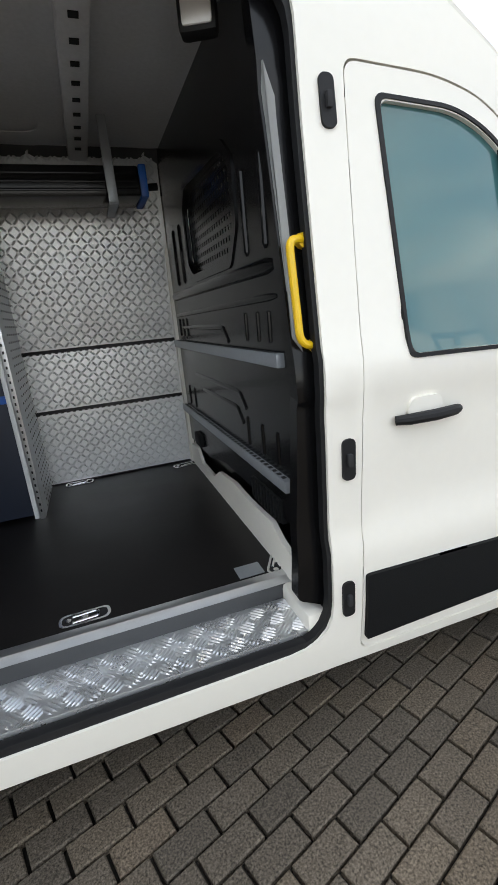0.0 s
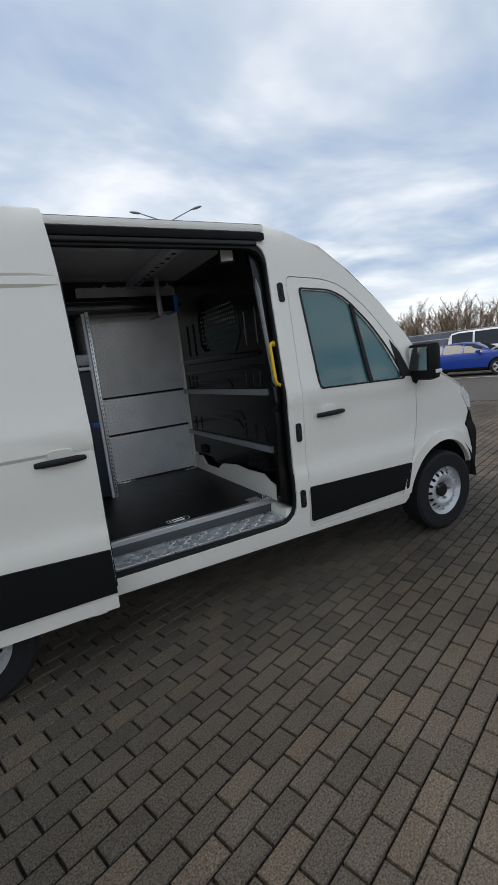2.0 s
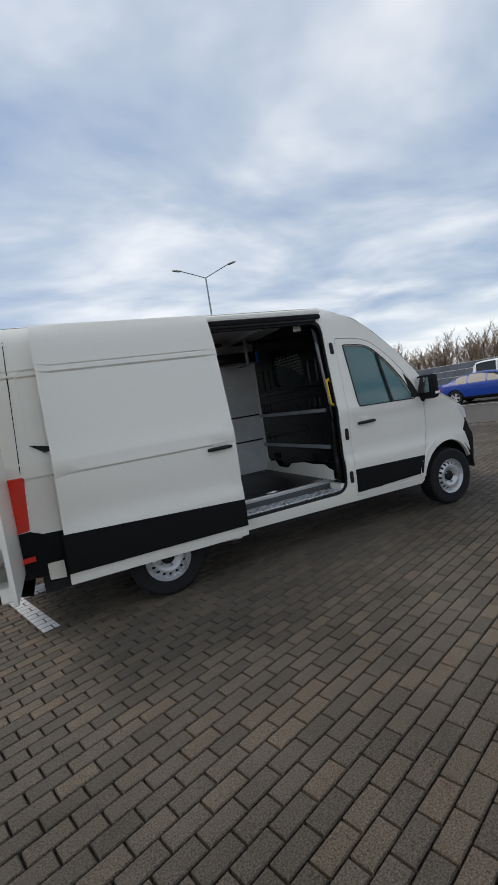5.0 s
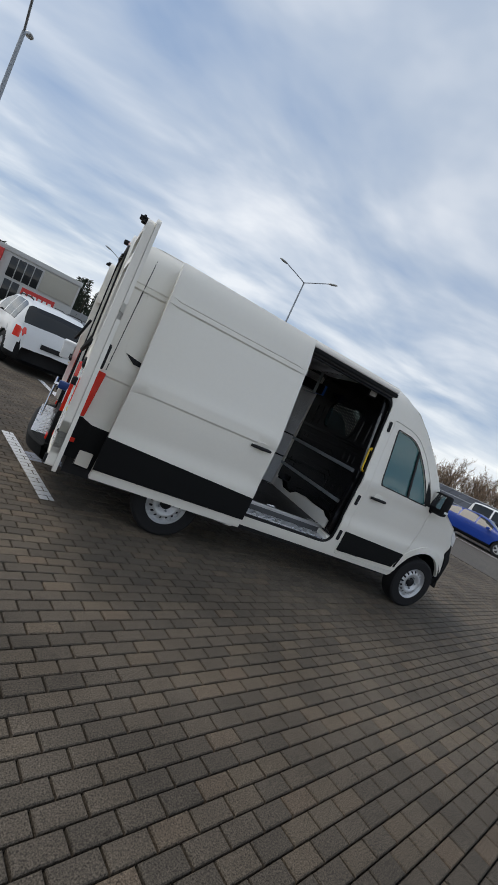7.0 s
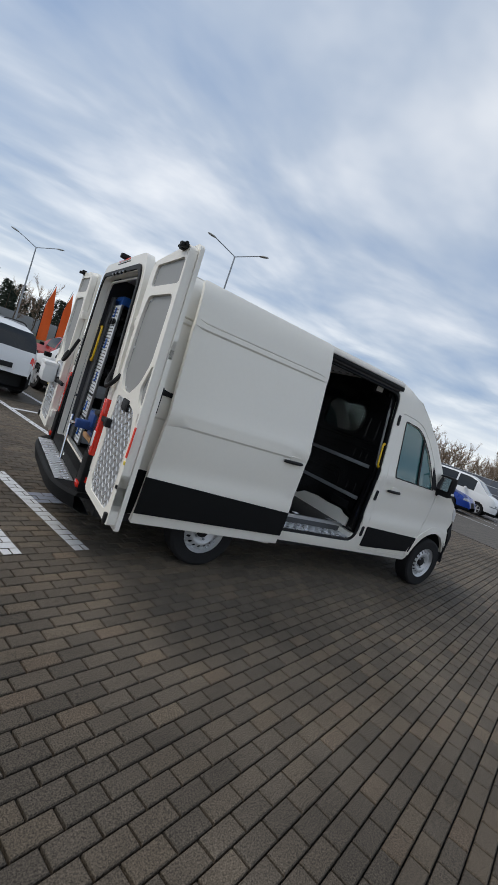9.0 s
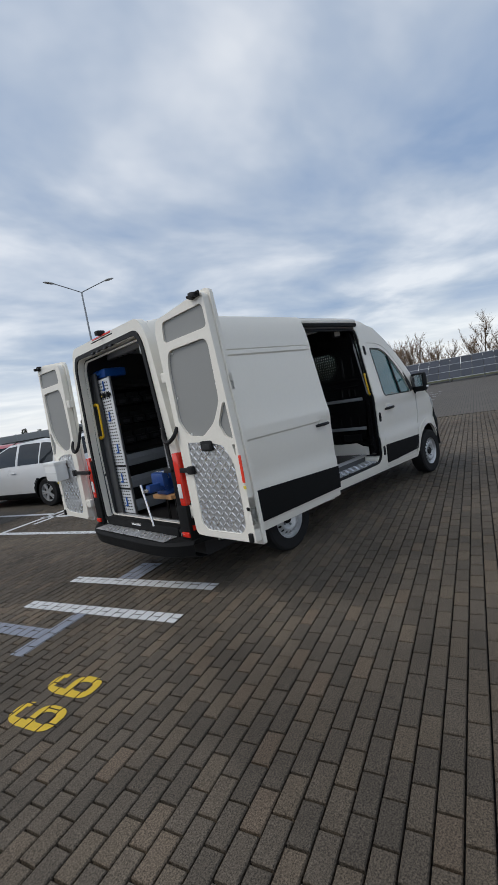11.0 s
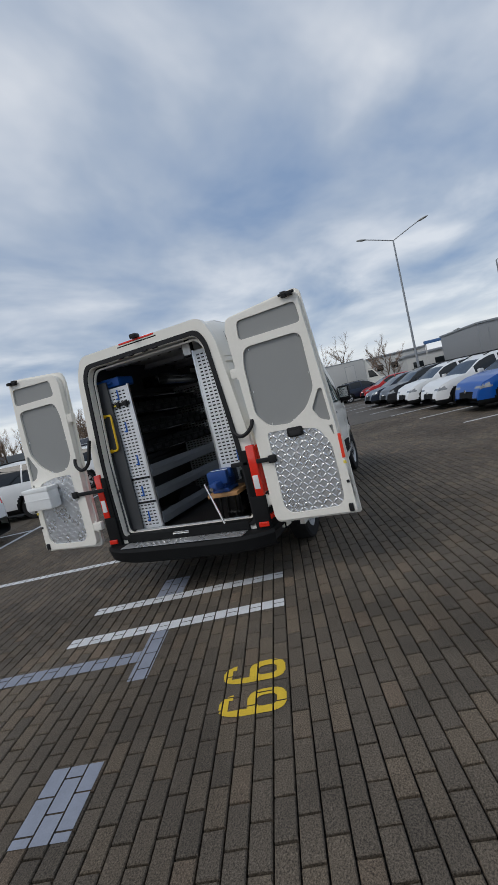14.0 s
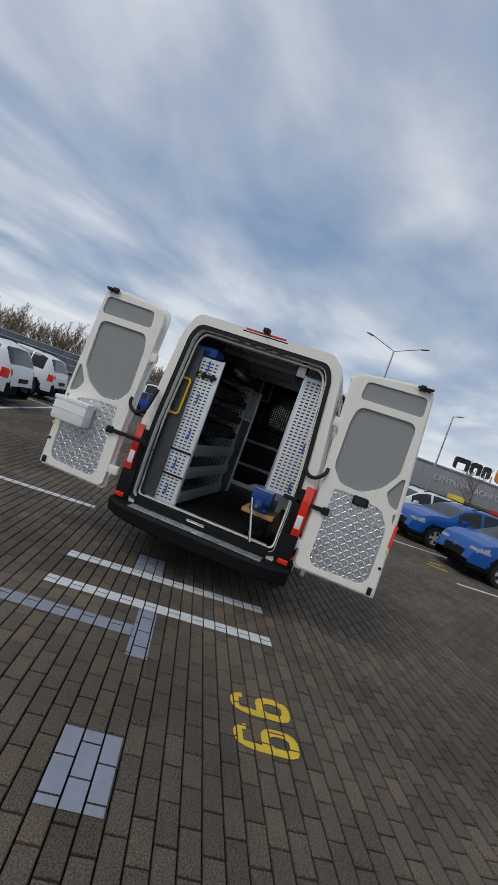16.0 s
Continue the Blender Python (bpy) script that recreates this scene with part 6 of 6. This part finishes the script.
for nm, lb, x_, y_, w_, d_, h_, tz in (("warehouse", "low off-white warehouse with a flat roof", 66, -5.2, 9.5, 8, 3.1, -80), ("warehouse", "long pale industrial hall behind the truck", 92, 9, 26, 12, 5.0, -76)):
    g = thing(nm, lb, "building")
    part("wall", box(-w_ / 2, w_ / 2, 0, d_, 0, h_, 0.03), M_WALLW, g)
    part("roof", box(-w_ / 2 - 0.2, w_ / 2 + 0.2, -0.2, d_ + 0.2, h_, h_ + 0.35, 0.03), M_POLE, g)
    for k in range(int(w_ / 3)):
        part("window", box(-w_ / 2 + 0.8 + k * 3, -w_ / 2 + 2.2 + k * 3, -0.04, 0.02, h_ * 0.45, h_ * 0.7, 0.01), M_CARGLASS, g)
    g.matrix_world = pose(x_, y_, 0, 0, 0, tz)
beam = thing("steel_portal", "blue steel beam on pale posts", "steel frame")
part("beam", box(-4.2, 4.2, -0.15, 0.15, 4.1, 4.5, 0.02), M_BEAM, beam)
for x_ in (-4.0, -1.3, 1.3, 4.0):
    part("post", box(x_ - 0.08, x_ + 0.08, -0.08, 0.08, 0, 4.1), M_WALLW, beam)
beam.matrix_world = pose(60.5, -7.3, 0, 0, 0, -83)

# showroom
deal = thing("showroom", "small white showroom with a glass front and red boards", "building")
part("wall", box(-4.2, 4.2, 0, 7, 0, 5.2, 0.03), M_WALLW, deal)
part("roof_band", box(-4.3, 4.3, -0.15, 7.1, 5.0, 5.5, 0.04), M_WALLW, deal)
part("side_panel", box(0.4, 4.0, -0.12, 0.0, 2.6, 4.9, 0.02), mat("beige_panel", (0.42, 0.40, 0.34), 0.7, 0, 0.05, 1), deal)
for k in range(4):
    part("window", box(-2.9 + k * 0.8, -2.2 + k * 0.8, -0.06, 0.02, 2.6, 4.7, 0.01), M_CARGLASS, deal)
for k in range(2):
    part("entrance", box(-2.8 + k * 0.8, -2.1 + k * 0.8, -0.06, 0.02, 0.1, 2.3, 0.01), M_CARGLASS, deal)
part("red_board", box(-1.0, 2.4, -0.10, 0.02, 0.5, 2.2, 0.01), M_SIGNRED, deal, "red board with pale bars")
for k in range(6):
    part("board_bar", box(-0.8 + k * 0.52, -0.45 + k * 0.52, -0.13, -0.09, 0.9, 1.8, 0.01), M_LENS, deal)
part("red_tower", box(-4.6, -3.7, -0.4, 0.4, 2.2, 5.0, 0.03), M_SIGNRED, deal)
part("tower_base", box(-4.5, -3.8, -0.3, 0.3, 0.0, 2.2, 0.03), M_WALLW, deal)
deal.matrix_world = pose(-5.6, 50, 0, 0, 0, 4)
fence = thing("dark_fence", "long dark fence before the pine belt", "fence")
part("fence_panel", box(-30, 30, -0.05, 0.05, 0, 2.6, 0.02), M_STORE, fence)
for k in range(21):
    part("fence_post", box(-30 + k * 3 - 0.06, -30 + k * 3 + 0.06, -0.1, 0.1, 0, 2.7, 0.01), M_POLE, fence)
fence.matrix_world = pose(20, 62, 0, 0, 0, -14)

for fx, fy in ((2.1, 27.0), (3.2, 27.4)):
    fl = thing("feather_flag", "tall orange feather flag on a thin pole", "flag", "orange flags")
    part("flag_pole", tube([(0, 0, 0), (0, 0, 3.2), (0.25, 0, 4.6)], [0.03, 0.02, 0.01], 6), M_RUBBER, fl)
    part("flag_cloth", skin(rounded([(0.02, 0.9), (0.62, 1.0), (0.55, 2.8), (0.30, 4.5), (0.03, 3.2)], 0.06), lambda u, v: (u, 0.05 * math.sin(u * 9 + v * 2), v), (), 0.006, span(0, 0.6, 0.1), span(0.9, 4.4, 0.2), 0.1), M_FLAG, fl)
    part("flag_foot", box(-0.25, 0.25, -0.25, 0.25, 0, 0.06, 0.01), M_RUBBER, fl)
    fl.matrix_world = pose(fx, fy, 0, 0, 0, 0)

# ---- painted marks and paving blocks ----
marks = thing("bay_markings", "worn painted bay lines and the number 66 on the paving", "road marking", kind="structure")


def blocks(u0, u1, v0, v1):
    """Blocks in running bond that touch a rectangle of the paving grid."""
    for r in range(math.floor((v0 - V0) / PV) - 1, math.ceil((v1 - V0) / PV) + 1):
        off = (r % 2) * PU / 2
        for c in range(math.floor((u0 - off - U0) / PU) - 1, math.ceil((u1 - off - U0) / PU) + 1):
            yield c * PU + off + U0, r * PV + V0


def paint(name, u0, u1, v0, v1, material):
    bm_ = bmesh.new()
    for bu, bv in blocks(u0, u1, v0, v1):
        a, b_, c, d = max(u0, bu + 0.005), min(u1, bu + PU - 0.005), max(v0, bv + 0.005), min(v1, bv + PV - 0.005)
        if b_ - a > 0.008 and d - c > 0.008:
            f = bm_.faces.new([bm_.verts.new((*grid_xy(p, q), 0.0042)) for p, q in ((a, c), (b_, c), (b_, d), (a, d))])
    part(name, bm_, material, marks, smooth=False)


paint("white_line", -0.065, 0.075, -0.91, 1.05, M_PAINTW)
paint("white_line", -0.655, -0.515, -0.90, 1.055, M_PAINTW)
paint("grey_line", -1.325, -0.66, 0.105, 0.255, M_PAINTG)
paint("grey_line", -1.09, -0.94, 0.26, 4.5, M_PAINTG)
paint("grey_patch", -2.465, -2.03, 0.134, 0.425, M_PAINTG)
paint("grey_line", 0.08, 0.50, 0.14, 0.44, M_PAINTG)
paint("pale_line", 1.59, 1.71, 1.2, 6.0, M_PAINTW)

# far bay lines, plain strips on the paving
def strip(u0, u1, v0, v1, w=0.12, material=None):
    a_, b__ = Vector((u0, v0)), Vector((u1, v1))
    n_ = Vector((-(b__ - a_).y, (b__ - a_).x)).normalized() * w / 2
    bm__ = bmesh.new()
    bm__.faces.new([bm__.verts.new((*grid_xy(*p_), 0.005)) for p_ in (a_ - n_, b__ - n_, b__ + n_, a_ + n_)])
    part("bay_line", bm__, material or M_PAINTW, marks, smooth=False)


for k in range(9):
    cx_, cy_ = 7.15 + 2.75 * k, -6.9 + 1.08 * k
    uu, vv_ = cx_ * GC + cy_ * GS, -cx_ * GS + cy_ * GC
    strip(uu, uu - 0.25, vv_ - 2.2, vv_ + 2.9)
for k in range(6):
    strip(0.15 + 2.75 * k, 0.15 + 2.75 * k, 5.0, 10.0)
strip(1.6, 16.0, 5.0, 5.0)
for (x0, y0), (x1, y1) in (((0.56, 5.19), (1.52, 5.51)), ((0.89, 5.73), (1.32, 4.63))):
    strip(x0 * GC + y0 * GS, x1 * GC + y1 * GS, y0 * GC - x0 * GS, y1 * GC - x1 * GS, 0.10)
for (x0, y0), (x1, y1) in (((7.04, -3.79), (7.05, -4.29)), ((7.39, -3.92), (7.58, -4.28))):
    strip(x0 * GC + y0 * GS, x1 * GC + y1 * GS, y0 * GC - x0 * GS, y1 * GC - x1 * GS, 0.09, M_PAINTY)
for k in range(5):
    strip(20.2 + 2.5 * k, 20.2 + 2.5 * k, -1.2, 4.0)

# 66: strokes cut by the joints
def stroke_six(cu, cv, w, h, st):
    """A stencil 6, its head toward +v, its right toward +u: a set of small rectangles."""
    out = []
    n = 64
    for i in range(n):
        for j in range(n):
            a = (i + 0.5) / n - 0.5; q = (j + 0.5) / n
            X, Y = a * w, q * h
            rx, ry = w / 2, h * 0.29
            d = (abs(X / rx) ** 2.8 + abs((Y - ry) / ry) ** 2.8) ** (1 / 2.8)
            di = (abs(X / (rx - st)) ** 2.8 + abs((Y - ry) / (ry - st)) ** 2.8) ** (1 / 2.8)
            on = d <= 1 and di >= 1
            do = (abs(X / rx) ** 2.8 + abs((Y - h / 2) / (h / 2)) ** 2.8) ** (1 / 2.8)
            dj = (abs(X / (rx - st)) ** 2.8 + abs((Y - h / 2) / (h / 2 - st)) ** 2.8) ** (1 / 2.8)
            if do <= 1 and dj >= 1 and (X < -rx + st * 1.02 or (Y > h - st * 1.02) or (X > rx - st * 1.02 and Y > h * 0.80)):
                on = True
            if on:
                out.append((cu + X - w / n / 2, cu + X + w / n / 2, cv + Y - h / n / 2, cv + Y + h / n / 2))
    return out


for cu in (-1.775, -1.485):
    bm_ = bmesh.new()
    for a, b_, c, d in stroke_six(cu, -0.885, 0.205, 0.41, 0.055):
        for bu, bv in blocks(a, b_, c, d):
            p, q, r, s = max(a, bu + 0.005), min(b_, bu + PU - 0.005), max(c, bv + 0.005), min(d, bv + PV - 0.005)
            if q > p and s > r:
                bm_.faces.new([bm_.verts.new((*grid_xy(k, l), 0.0042)) for k, l in ((p, r), (q, r), (q, s), (p, s))])
    part("digit_six", bm_, M_PAINTY, marks, "worn yellow digit 6", smooth=False)

# blocks: chamfered tops with sand joints
def block_mesh(verts, faces, u, v, rnd):
    g, ge, c = 0.0040, 0.0060, 0.0050
    dz = rnd.uniform(-0.0016, 0.0016); tl, tw = rnd.uniform(-0.0012, 0.0012), rnd.uniform(-0.0012, 0.0012)
    k = len(verts)
    for gg, z in ((g, -0.034), (g, -0.006), (g + c, 0.0)):
        for sx_, sy_ in ((0, 0), (1, 0), (1, 1), (0, 1)):
            ee = gg + ge - g; uu = u + (PU - ee if sx_ else ee); vv_ = v + (PV - gg if sy_ else gg)
            x_, y_ = grid_xy(uu, vv_)
            verts.append((x_, y_, z + (dz + (tl if sx_ else -tl) + (tw if sy_ else -tw) if z > -0.02 else 0)))
    for lv in (0, 4):
        for i in range(4):
            j = (i + 1) % 4
            faces.append((k + lv + i, k + lv + j, k + lv + 4 + j, k + lv + 4 + i))
    faces.append((k + 8, k + 9, k + 10, k + 11))


rnd = random.Random(4)
paving = thing("paving", "dark grey concrete paving blocks in running bond", "paving", kind="structure")
bed_v = [grid_xy(-5.6, -9.0) + (-0.03,), grid_xy(13.0, -9.0) + (-0.03,), grid_xy(13.0, 6.0) + (-0.03,), grid_xy(-5.6, 6.0) + (-0.03,)]
me = bpy.data.meshes.new("sand_bed"); me.from_pydata(bed_v, [], [(0, 1, 2, 3)]); me.materials.append(M_SAND)
ob = new("sand_bed", me); ob.parent = paving
verts, faces = [], []
near = 0
for u, v in blocks(-5.6, 13.0, -9.0, 6.0):
    if u < -5.6 or u > 12.8 or v < -9.0 or v > 5.9:
        continue
    cx, cy = grid_xy(u + PU / 2, v + PV / 2)
    if -3.1 < u < -1.05 and -1.15 < v < 0.55 and near < 300:
        near += 1
        vs, fs = [], []
        block_mesh(vs, fs, u, v, rnd)
        me = bpy.data.meshes.new("block"); me.from_pydata(vs, [], fs); me.materials.append(M_BRICK)
        ob = new("block", me); ob.parent = paving
    else:
        block_mesh(verts, faces, u, v, rnd)
me = bpy.data.meshes.new("blocks"); me.from_pydata(verts, [], faces); me.materials.append(M_BRICK)
ob = new("blocks", me); ob.parent = paving
tagged(ob, "dark grey concrete paving blocks", kind="stuff")
